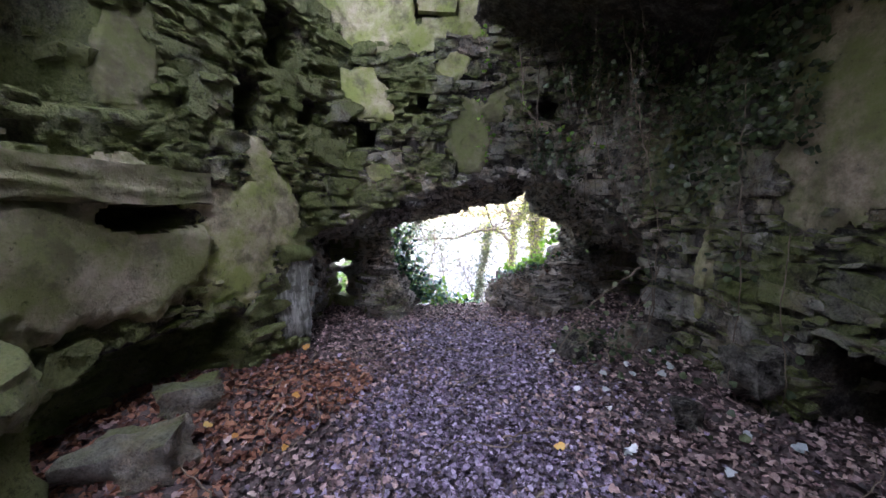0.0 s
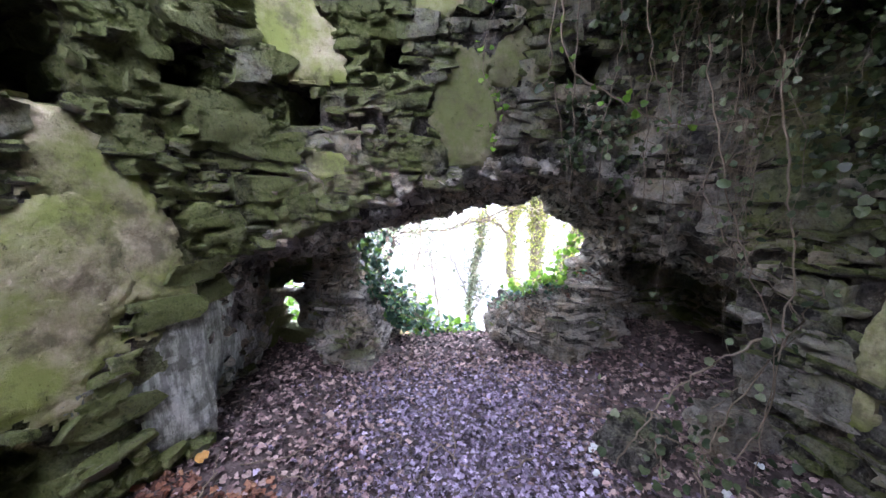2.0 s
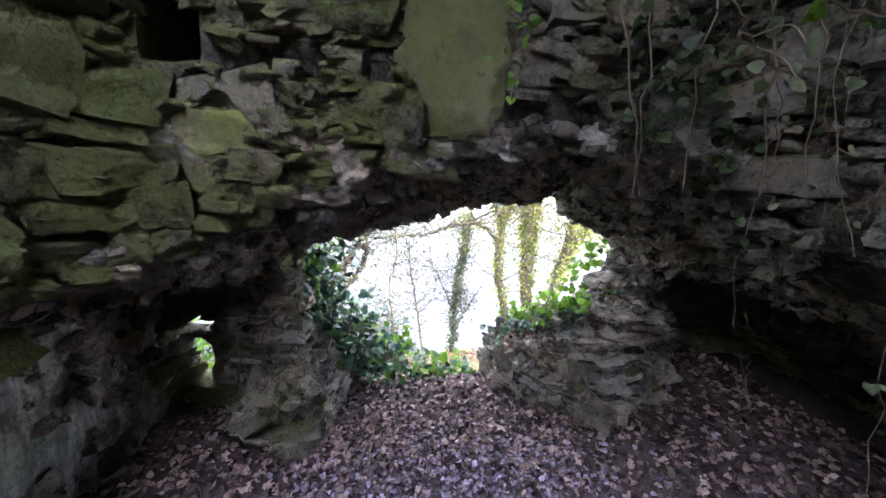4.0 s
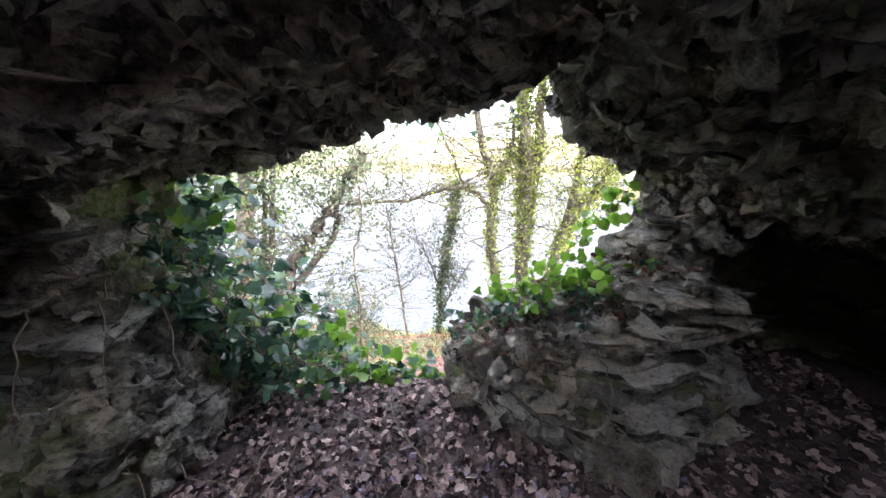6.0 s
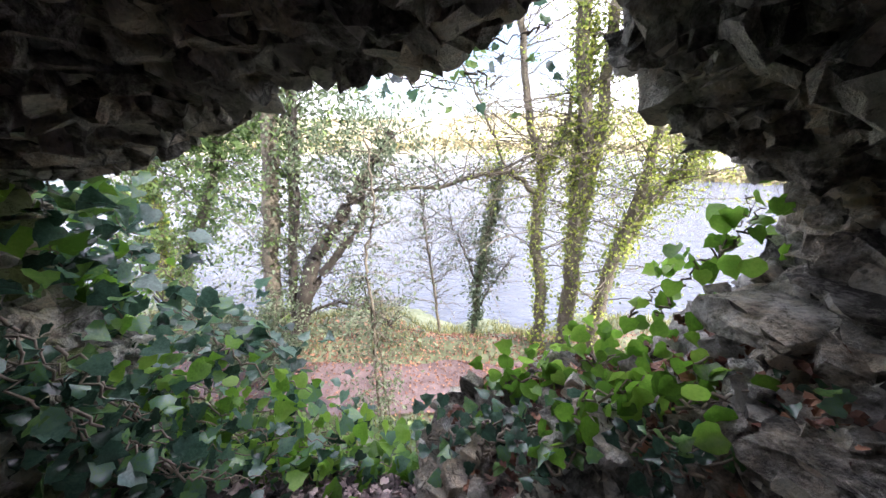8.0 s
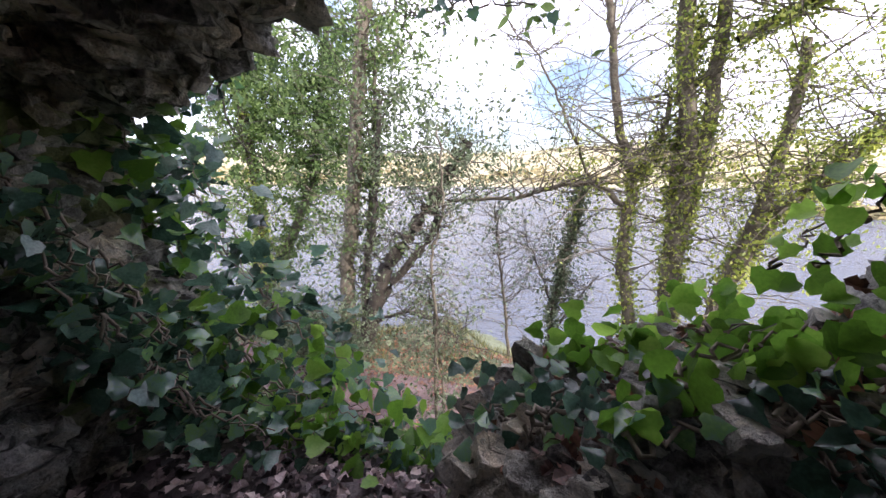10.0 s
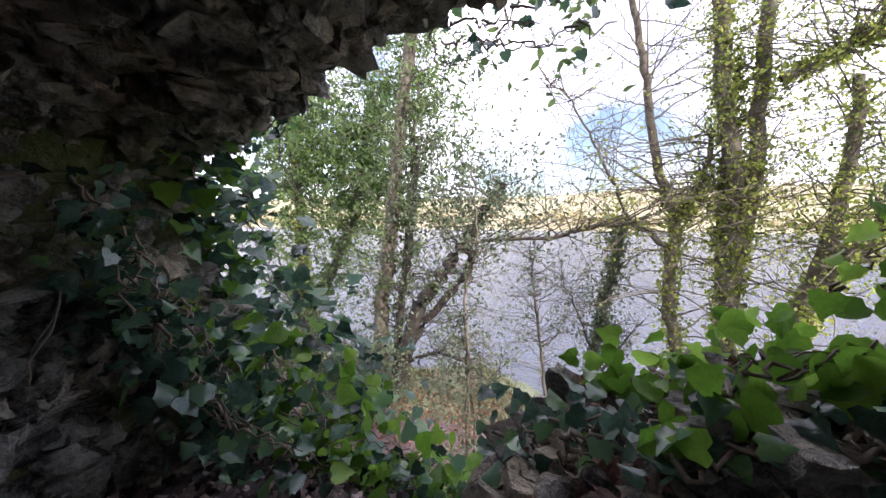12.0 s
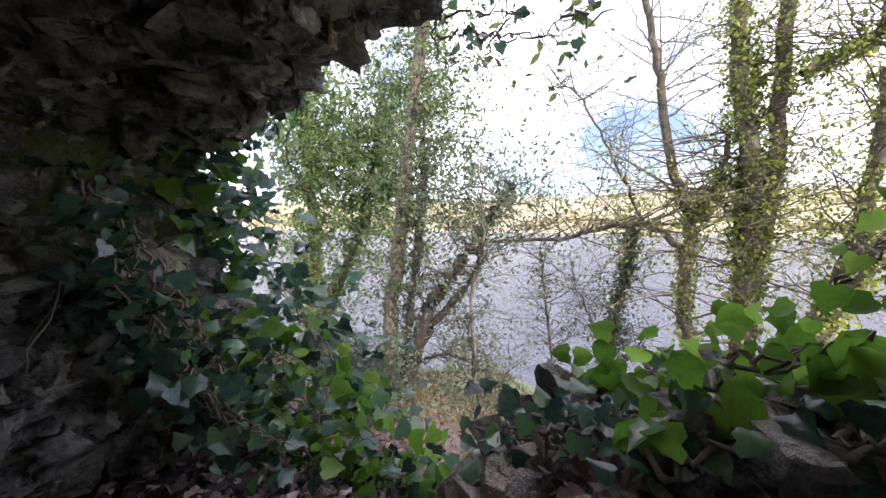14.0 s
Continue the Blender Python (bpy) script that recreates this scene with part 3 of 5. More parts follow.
# larger single blocks in the west wall, between the sockets
for centre, size in (((-1.20, 3.60, 2.05), (0.42, 0.2, 0.20)), ((-1.42, 3.15, 2.55), (0.26, 0.2, 0.16)), ((-1.68, 2.60, 2.28), (0.36, 0.2, 0.36)), ((-1.08, 3.72, 2.42), (0.20, 0.2, 0.17)), ((-1.40, 3.22, 2.28), (0.14, 0.2, 0.24)), ((-1.62, 2.72, 1.95), (0.3, 0.2, 0.14)), ((-1.26, 3.45, 2.60), (0.3, 0.2, 0.17))):
    c = np.array(centre)
    n = inward(c[None], 0.15)[0]
    n[2] = 0
    n /= np.linalg.norm(n)
    placed.append(("wall_north" if c[1] > 3.55 else "wall_west", c - n * 0.06, (np.array((-n[1], n[0], 0)), n, np.array((0, 0, 1.0))), size))

# small pinning stones wedged in the wide joints of the walls
pins = []
count = 4200
theta, level = np.radians(rng.uniform(-20, 200, count)), rng.uniform(0.15, 3.7, count)
way = np.stack([np.cos(theta), np.sin(theta), 0 * theta], 1)
origin = ROOM + np.stack([0 * theta, 0 * theta, level], 1)
p = origin + way * march(origin, way, SMOOTH)[:, None]
p = p[np.isfinite(p).all(1)]
p = p[~under_plaster(p)]
for c, n in zip(p, inward(p, 0.06)):
    if abs(n[2]) > 0.6 or c[1] > 4.15 or (1.85 < c[1] < 2.5 and 1.2 < c[2] < 1.56 and c[0] < 0):
        continue
    turn = Euler((rng.normal(0, 0.25), rng.normal(0, 0.25), math.atan2(n[1], n[0]) + math.pi / 2 + rng.normal(0, 0.25))).to_matrix()
    w = rng.uniform(0.03, 0.10)
    pins.append(("wall_north" if c[1] > 3.55 else ("wall_west" if c[0] < 0.1 else "wall_east"), c + n * rng.uniform(-0.005, 0.03), tuple(np.array(turn.col[k]) for k in range(3)), (w * rng.uniform(1.0, 1.8), w, w * rng.uniform(0.35, 0.8))))

# broken rubble in the recess, its roof and its jambs
rubble = []
for origin, count, z_lo, z_hi in (((0.5, 4.35, 0.9), 1500, -0.75, 1.0), ((-0.3, 4.3, 0.7), 600, -0.7, 0.9), ((-1.2, 4.3, 0.6), 130, -0.6, 0.9), ((2.1, 4.2, 0.5), 110, -0.5, 0.9), ((0.55, 5.1, 0.95), 500, -0.6, 1.0), ((1.2, 4.6, 1.0), 500, -0.9, 0.6)):
    v = rng.normal(0, 1, (count * 3, 3))
    v /= np.linalg.norm(v, axis=1, keepdims=True)
    v = v[(v[:, 2] > z_lo) & (v[:, 2] < z_hi) & (v[:, 1] > -0.35)][:count]
    d = march(np.repeat(np.array([origin]), len(v), 0), v, FIELD, 3.2)
    p = np.array(origin) + v * d[:, None]
    ok = np.isfinite(d)
    p = p[ok]
    n = inward(p, 0.06)
    for c, m in zip(p, n):
        if c[2] < 0.06 or c[1] < 3.75 or c[1] > 5.7:
            continue
        if c[0] < -1.35 and c[1] < 4.5 and rng.random() < 0.85 or (-1.75 < c[0] < -1.1 and c[1] > 4.5):
            continue
        if m[2] > 0.4 and c[0] > 0.6 and c[1] > 4.7 and rng.random() < 0.92:
            continue
        yaw = math.atan2(m[1], m[0]) + math.pi / 2 + rng.normal(0, 0.35) if abs(m[2]) < 0.8 else rng.uniform(0, 6.28)
        tip = rng.normal(0, 0.25, 2)
        mat = Euler((tip[0], tip[1], yaw)).to_matrix()
        axes = tuple(np.array(mat.col[k]) for k in range(3))
        s = rng.choice((rng.uniform(0.4, 0.8), rng.uniform(0.7, 1.5))) * (1.0 if c[2] > 1.3 else 0.72)
        size = (0.15 * s * rng.uniform(0.7, 1.5), 0.13 * s, 0.085 * s * rng.uniform(0.6, 1.6))
        rubble.append(("wall_north", c - m * 0.3 * size[2], axes, size))

# flat slabs jutting from the ledge and the jambs
for x_lo, x_hi, z_lo, z_hi, count in ((0.85, 1.8, 0.12, 0.55, 26), (-1.15, -0.55, 0.15, 1.15, 20), (1.5, 1.95, 0.55, 1.35, 16)):
    start = np.stack([rng.uniform(x_lo, x_hi, count), np.full(count, 3.9), rng.uniform(z_lo, z_hi, count)], 1)
    d = march(start, np.repeat([(0.0, 1.0, 0.0)], count, 0), FIELD, 1.6)
    for c, far in zip(start, d):
        if not np.isfinite(far):
            continue
        mat = Euler((rng.normal(0.05, 0.12), rng.normal(0, 0.14), rng.normal(0, 0.35))).to_matrix()
        size = (rng.uniform(0.16, 0.38), rng.uniform(0.18, 0.30), rng.uniform(0.035, 0.085))
        rubble.append(("wall_north", c + np.array((0, far + 0.02, 0)), tuple(np.array(mat.col[k]) for k in range(3)), size))

# the arch's west springing is bare, and the ledge top carries leaves instead of stones
rubble = [q for q in rubble if not (q[1][1] < 4.05 and q[1][0] < -0.6 and q[1][2] > 1.1) and not (q[1][2] > 0.46 and 0.75 < q[1][0] < 1.45 and q[1][1] > 4.8 and q[1][2] < 0.9)]

# small broken pieces and mortar lumps between them
crumbs = []
for origin, count in (((0.5, 4.35, 0.8), 1800), ((1.0, 4.55, 0.9), 800), ((-0.3, 4.3, 0.7), 600)):
    v = rng.normal(0, 1, (count * 3, 3))
    v /= np.linalg.norm(v, axis=1, keepdims=True)
    v = v[(v[:, 2] > -0.8) & (v[:, 1] > -0.3)][:count]
    d = march(np.repeat(np.array([origin]), len(v), 0), v, FIELD, 3.0)
    p = (np.array(origin) + v * d[:, None])[np.isfinite(d)]
    n = inward(p, 0.06)
    for c, m in zip(p, n):
        if c[2] < 0.06 or c[1] < 3.8 or c[1] > 5.6 or (-1.75 < c[0] < -1.1 and c[1] > 4.5):
            continue
        mat = Euler(tuple(rng.normal(0, 0.5, 2)) + (rng.uniform(0, 6.28),)).to_matrix()
        s = rng.uniform(0.03, 0.085)
        crumbs.append(("wall_north", c + m * rng.uniform(0.0, 0.045), tuple(np.array(mat.col[k]) for k in range(3)), (s * 1.3, s, s * rng.uniform(0.5, 0.9))))


def lay_stones(items, limit, joined_name, joined_label, joined_mat, verts, faces, crease):
    """The nearest stones as pieces of their wall, the rest as one joined part."""
    rest = {}
    used = {k: 0 for k in WALLS}
    items = sorted(items, key=lambda s: abs(s[1][2] - 1.7) + abs(s[1][1] - 3.4))
    for k, (name, c, axes, size) in enumerate(items):
        kind = (k * 7 + k // 24) % len(STONES)
        if used[name] < limit:
            used[name] += 1
            ob = new("stone", STONES[kind])
            ob.parent = WALLS[name]
            m = Matrix([[axes[j][i] * size[j] for j in range(3)] + [c[i]] for i in range(3)] + [[0, 0, 0, 1]])
            ob.matrix_basis = m
        else:
            v, f = rest.setdefault(name, ([], []))
            f.append(faces[kind] + sum(len(q) for q in v))
            v.append(c + verts[kind] @ (np.array(axes) * np.array(size)[:, None]))
    for name, (v, f) in rest.items():
        ob = mesh_object(joined_name, np.concatenate(v), np.concatenate(f), joined_mat, WALLS[name], smooth=True)
        ob.data.set_sharp_from_angle(angle=radians(crease))
        tagged(ob, joined_label, kind="stuff")


# ---- plaster sheets ----
def lime(name, stops, green, amount, streaks=0.0):
    m, n, l, p = material(name)
    pos = n.new("ShaderNodeNewGeometry").outputs["Position"]
    big, medium, fine = noise_node(n, l, 2.6, 6, 0.65, vec=pos), noise_node(n, l, 11, 7, 0.75, vec=pos), noise_node(n, l, 80, 4, 0.7, vec=pos)
    tone = maths(n, l, "ADD", maths(n, l, "MULTIPLY", medium, 0.8), maths(n, l, "MULTIPLY", fine, 0.2))
    col = ramp(n, l, tone, stops)
    col = mix(n, l, grey_ramp(n, l, big, 0.38, 0.58, 0, amount), col, green)
    stain = grey_ramp(n, l, noise_node(n, l, 4.5, 9, 0.72, vec=pos), 0.49, 0.62, 0, 0.3 if streaks else 0.7)
    col = mix(n, l, stain, col, (0.10, 0.095, 0.06))
    if streaks:
        tall = n.new("ShaderNodeMapping")
        tall.inputs["Scale"].default_value = (1, 1, 0.14)
        l.new(pos, tall.inputs["Vector"])
        runs = grey_ramp(n, l, noise_node(n, l, 22, 6, 0.75, vec=tall.outputs[0]), 0.44, 0.56, 0, streaks)
        col = mix(n, l, runs, col, (0.06, 0.065, 0.06))
        peel = grey_ramp(n, l, noise_node(n, l, 7, 8, 0.75, vec=pos), 0.52, 0.57, 0, streaks)
        col = mix(n, l, peel, col, (0.075, 0.075, 0.062))
    pits = grey_ramp(n, l, noise_node(n, l, 26, 6, 0.8, vec=pos), 0.61, 0.68, 0, 0.8)
    col = mix(n, l, pits, col, (0.05, 0.042, 0.03))
    l.new(col, p.inputs["Base Color"])
    p.inputs["Roughness"].default_value, p.inputs["Specular IOR Level"].default_value = 0.9, 0.2
    bump(n, l, p, maths(n, l, "SUBTRACT", maths(n, l, "ADD", medium, maths(n, l, "MULTIPLY", fine, 0.3)), pits), 0.7, 0.02)
    return m


LIMES = {
    "lime": lime("yellowed_lime_plaster", [(0.32, (0.20, 0.18, 0.11)), (0.48, (0.44, 0.40, 0.27)), (0.66, (0.60, 0.55, 0.40))], (0.25, 0.31, 0.08), 0.9),
    "grey": lime("grey_lime_plaster", [(0.32, (0.14, 0.12, 0.09)), (0.48, (0.29, 0.26, 0.19)), (0.66, (0.40, 0.37, 0.28))], (0.17, 0.20, 0.07), 0.9),
    "brown": lime("brown_lime_plaster", [(0.32, (0.10, 0.085, 0.06)), (0.48, (0.23, 0.20, 0.145)), (0.66, (0.36, 0.33, 0.25))], (0.13, 0.16, 0.05), 0.85),
    "white": lime("pale_limewash", [(0.36, (0.07, 0.08, 0.08)), (0.46, (0.40, 0.42, 0.41)), (0.60, (0.66, 0.68, 0.65))], (0.30, 0.34, 0.24), 0.5, 0.6),
}


def plaster_patch(centre, hw, hh, slant, seed, key, proud):
    c, n, t = patch_frame(centre)
    step = 0.016 if hw * hh < 0.3 else 0.022
    a, b = int(1.5 * hw / step), int(1.5 * hh / step)
    u, v = np.meshgrid(np.arange(-a, a + 1) * step, np.arange(-b, b + 1) * step, indexing="ij")
    x = u + slant * v
    start = c + n * 0.45 + x[..., None] * t + v[..., None] * np.array((0, 0, 1.0))
    d = march(start.reshape(-1, 3), np.repeat(-n[None], start.size // 3, 0), SMOOTH, 0.9, 0.02)
    d = np.where(np.isfinite(d), d, np.nanmedian(d)).reshape(u.shape)
    d = np.clip(d, np.median(d) - 0.4, np.median(d) + 0.4)
    k = int(0.13 / step)
    near_wall = np.minimum(np.roll(d, k, 1), np.roll(d, -k, 1))
    cover = patch_cover(u / hw, v / hh, x, v, seed)
    r = np.random.default_rng(seed + 50)
    wave = 0.014 * np.sin(7 * u + 3 * v + r.uniform(0, 6)) * np.sin(6 * v + r.uniform(0, 6)) + r.normal(0, 0.0015, u.shape)
    pts = start - n * (d - proud * np.clip(0.35 + cover * 2.5, 0.3, 1.0) - wave)[..., None]
    keep = (cover > 0) & (d < near_wall + 0.05)
    faces = grid_faces(*u.shape)
    span = d.ravel()[faces]
    faces = faces[(keep.ravel()[faces].sum(1) >= 3) & (span.max(1) - span.min(1) < 0.06)]
    used, inv = np.unique(faces, return_inverse=True)
    if not len(used):
        return
    bm = bmesh.new()
    vs = [bm.verts.new(p) for p in pts.reshape(-1, 3)[used]]
    for f in inv.reshape(-1, 4):
        bm.faces.new([vs[k] for k in f])
    rim = [e for e in bm.edges if e.is_boundary]
    skirt = bmesh.ops.extrude_edge_only(bm, edges=rim)["geom"]
    for g in skirt:
        if isinstance(g, bmesh.types.BMVert):
            g.co -= Vector(n) * (proud + 0.05)
    wall = WALLS["wall_north" if c[1] > 3.5 else ("wall_west" if c[0] < 0.1 else "wall_east")]
    ob = part("plaster", bm, LIMES[key], wall, {"lime": "yellowed flaking lime plaster", "grey": "grey smooth weathered plaster", "brown": "brown stained plaster remnant", "white": "pale streaked limewash"}[key])
    ob.data.shade_smooth()
    ob.data.set_sharp_from_angle(angle=radians(50))


for patch in PATCHES:
    plaster_patch(*patch)


# long plastered slab jutting from the west wall over the smooth stretch
bm = bmesh.new()
bmesh.ops.create_cube(bm, size=1.0)
bmesh.ops.subdivide_edges(bm, edges=bm.edges[:], cuts=9, use_grid_fill=True)
slab_turn = pose(-1.93, 2.02, 1.58, 0, 0, 81)
for v in bm.verts:
    x, y, z = v.co
    worn = noise.noise((x * 5, y * 3, 2.0)) * 0.05 + noise.noise((x * 14, y * 9, z * 5)) * 0.02
    v.co = slab_turn @ Vector((x * 1.08, y * (0.36 + 0.10 * x) + 2 * worn * abs(y), z * (0.22 + 0.04 * noise.noise((x * 4, 7.0, 1.0))) + 0.4 * worn))
slab = part("ledge_slab", bm, LIMES["grey"], WALLS["wall_west"], "grey plastered slab jutting from the wall")
slab.data.shade_smooth()
slab.data.set_sharp_from_angle(angle=radians(40))


# ---- loose stones on the floor ----
def boulder(place, size, yaw, seed, label, mat=None):
    r = np.random.default_rng(seed)
    bm = bmesh.new()
    bmesh.ops.create_cube(bm, size=1.0)
    bmesh.ops.subdivide_edges(bm, edges=bm.edges[:], cuts=6, use_grid_fill=True)
    off = Vector(r.uniform(0, 50, 3))
    for v in bm.verts:
        s = v.co.normalized() * 0.62
        v.co = v.co.lerp(s, 0.22)
        v.co += v.co.normalized() * (0.30 * noise.noise(v.co * 1.9 + off) + 0.12 * noise.noise(v.co * 4.5 + off) + 0.05 * noise.noise(v.co * 11 + off))
        v.co = Vector([a * b for a, b in zip(v.co, size)])
    ob = part("stone", bm, mat or STONE_LOOSE)
    ob.data.shade_smooth()
    ob.data.set_sharp_from_angle(angle=radians(38))
    ob.matrix_basis = pose(*place, r.uniform(-8, 8), r.uniform(-8, 8), yaw)
    return tagged(ob, label, "stone")


for place, size, yaw, seed, label in (
    ((1.38, 3.30, 0.10), (0.40, 0.30, 0.20), 20, 1, "pale flat fallen stone lying in the leaves"),
    ((1.92, 3.28, 0.20), (0.36, 0.3, 0.26), -10, 2, "grey fallen stone beside the creepers"),
    ((-1.62, 1.72, 0.10), (0.42, 0.34, 0.30), 15, 3, "pale squared block at the wall foot"),
    ((-1.72, 2.25, 0.14), (0.36, 0.28, 0.24), 40, 4, "grey squared block at the wall foot"),
    ((-1.92, 1.22, 0.25), (0.36, 0.36, 0.5), 5, 5, "mossy block fallen at the wall foot"),
    ((-1.85, 1.28, 0.70), (0.34, 0.3, 0.24), 25, 8, "mossy stone on a fallen block"),
    ((1.60, 2.15, 0.10), (0.20, 0.16, 0.14), 60, 6, "small grey stone among dead leaves"),
    ((2.02, 2.15, 0.40), (0.26, 0.24, 0.26), 10, 7, "rounded stone loosened from the wall"),
    ((1.38, 4.50, 0.06), (0.30, 0.26, 0.17), 30, 9, "broken stone under the rock ledge"),
    ((1.42, 4.72, 0.13), (0.42, 0.34, 0.20), 12, 12, "layered pale rock jutting beside the opening"),
    ((-0.62, 4.45, 0.07), (0.24, 0.2, 0.2), 70, 10, "broken stone below the jamb"),
):
    boulder(place, size, yaw, seed, label, STONE_PIECE if "mossy" in label else None)


# ---- leaves ----
def leaf_outline(kind):
    """Leaf blades in the xy plane, stalk at the origin, one unit long; lifted along the edges."""
    if kind == "ivy":
        half = [(0.0, 0.02), (0.22, -0.10), (0.52, 0.06), (0.44, 0.30), (0.42, 0.52), (0.22, 0.68), (0.0, 1.0)]
    elif kind == "round":
        half = [(0.0, 0.0), (0.30, -0.08), (0.50, 0.18), (0.46, 0.50), (0.24, 0.80), (0.0, 0.97)]
    elif kind == "dead":
        half = [(0.0, 0.0), (0.28, 0.12), (0.44, 0.38), (0.25, 0.52), (0.34, 0.74), (0.0, 1.0)]
    else:
        half = [(0.0, 0.0), (0.24, 0.35), (0.20, 0.65), (0.0, 1.0)]
    right = half[1:-1]
    pts = [half[0]] + right + [half[-1]] + [(-x, y) for x, y in reversed(right)]
    return pts


def leaf_arrays(kind, curl, seed=0):
    r = np.random.default_rng(seed)
    pts = leaf_outline(kind)
    n = len(pts)
    v = [(x, y, curl * abs(x) * 1.2 - 0.25 * curl * (y - 0.4) ** 2 + r.normal(0, 0.02 + 0.08 * abs(curl))) for x, y in pts] + [(0, 0.4, -0.02)]
    f = [(k, (k + 1) % n, n) for k in range(n)]
    return np.array(v), np.array(f)


def leaf_meshes(kind, mat, curls):
    out = []
    for k, c in enumerate(curls):
        v, f = leaf_arrays(kind, c, k)
        me = bpy.data.meshes.new("leaf")
        me.from_pydata([tuple(a) for a in v], [], [tuple(a) for a in f])
        me.materials.append(mat)
        me.shade_smooth()
        out.append(me)
    return out


def joined_leaves(name, kind, places, mats, sizes, mat, parent=None, label="", curl=0.3, seed=0):
    """Many leaves in one mesh: places (n,3), 3x3 frames (n,3,3) and sizes."""
    shapes = [leaf_arrays(kind, curl * s, 60 + k) for k, s in enumerate((-1, -0.4, 0.2, 0.7, 1.2))]
    vs, fs, off = [], [], 0
    for g, (v, f) in enumerate(shapes):
        sel = np.arange(g, len(places), len(shapes))
        if not len(sel):
            continue
        w = np.einsum("vk,nkj->nvj", v, mats[sel]) * sizes[sel][:, None, None] + places[sel][:, None, :]
        vs.append(w.reshape(-1, 3))
        fs.append((f[None] + (np.arange(len(sel)) * len(v))[:, None, None] + off).reshape(-1, 3))
        off += len(sel) * len(v)
    ob = mesh_object(name, np.concatenate(vs), np.concatenate(fs), mat, parent)
    return tagged(ob, label, kind="stuff")


def random_frames(n, r, face=None, spread=0.6):
    """Frames (rows: across, along, normal) whose normals scatter round face."""
    nrm = r.normal(0, 1, (n, 3))
    if face is not None:
        nrm = np.asarray(face) + spread * nrm
    nrm /= np.linalg.norm(nrm, axis=1, keepdims=True)
    a = r.normal(0, 1, (n, 3))
    if face is not None:
        a = a * 0.8 + np.array((0, 0, -0.7))
    a -= (a * nrm).sum(1, keepdims=True) * nrm
    a /= np.maximum(np.linalg.norm(a, axis=1, keepdims=True), 1e-6)
    return np.stack([np.cross(a, nrm), a, nrm], 1)


def leaf_object(me, place, axes, size, parent):
    ob = new("leaf", me)
    ob.parent = parent
    m = Matrix([[axes[j][i] * size for j in range(3)] + [place[i] - parent.location[i]] for i in range(3)] + [[0, 0, 0, 1]])
    ob.matrix_basis = m
    return ob


def tube(path, r0, r1, sides=6):
    """A tapered round limb along a path."""
    p = np.asarray(path, float)
    tan = np.gradient(p, axis=0)
    tan /= np.maximum(np.linalg.norm(tan, axis=1, keepdims=True), 1e-9)
    ref = np.where(np.abs(tan[:, 2:3]) > 0.8, np.array([[1.0, 0, 0]]), np.array([[0, 0, 1.0]]))
    a = np.cross(tan, ref)
    a /= np.linalg.norm(a, axis=1, keepdims=True)
    b = np.cross(tan, a)
    rad = np.linspace(r0, r1, len(p))[:, None, None]
    ang = np.linspace(0, 2 * math.pi, sides, endpoint=False)
    v = p[:, None, :] + rad * (np.cos(ang)[None, :, None] * a[:, None] + np.sin(ang)[None, :, None] * b[:, None])
    f = [(i * sides + j, i * sides + (j + 1) % sides, (i + 1) * sides + (j + 1) % sides, (i + 1) * sides + j) for i in range(len(p) - 1) for j in range(sides)]
    return v.reshape(-1, 3), np.array(f)


def smooth_path(points, per=6, wobble=0.0, r=None):
    """A Catmull-Rom curve through the points, slightly crooked."""
    p = np.asarray(points, float)
    q = np.vstack([2 * p[0] - p[1], p, 2 * p[-1] - p[-2]])
    out = []
    for i in range(1, len(q) - 2):
        for t in np.arange(per) / per:
            out.append(0.5 * (2 * q[i] + (q[i + 1] - q[i - 1]) * t + (2 * q[i - 1] - 5 * q[i] + 4 * q[i + 1] - q[i + 2]) * t ** 2 + (3 * q[i] - q[i - 1] - 3 * q[i + 1] + q[i + 2]) * t ** 3))
    out = np.array(out + [p[-1]])
    if wobble:
        out[1:-1] += r.normal(0, wobble, out[1:-1].shape)
    return out


def merge(pieces):
    vs, fs, off = [], [], 0
    for v, f in pieces:
        vs.append(v)
        fs.append(f + off)
        off += len(v)
    return np.concatenate(vs), np.concatenate(fs)


rng = np.random.default_rng(5)
DEAD = leaf_meshes("dead", LITTER_PIECE, (-0.5, 0.3, 0.9, -0.9, 0.6))


def litter_spots(n, r, x_lo=-2.2, x_hi=2.6, y_lo=-2.7, y_hi=5.6):
    p = np.stack([r.uniform(x_lo, x_hi, n), r.uniform(y_lo, y_hi, n), np.zeros(n)], 1)
    p[:, 2] = floor_height(p[:, 0], p[:, 1])
    inside = sample(FIELD, p + (0, 0, 0.06)) < -0.02
    return p[inside]


def litter_layer(name, p, mat, r, label, lo=0.028, hi=0.075):
    p = p.copy()
    p[:, 2] += r.uniform(0.004, 0.035, len(p))
    joined_leaves(name, "dead", p, random_frames(len(p), r, (0, 0, 1), 0.38), r.uniform(lo, hi, len(p)), mat, floor, label, 0.6)


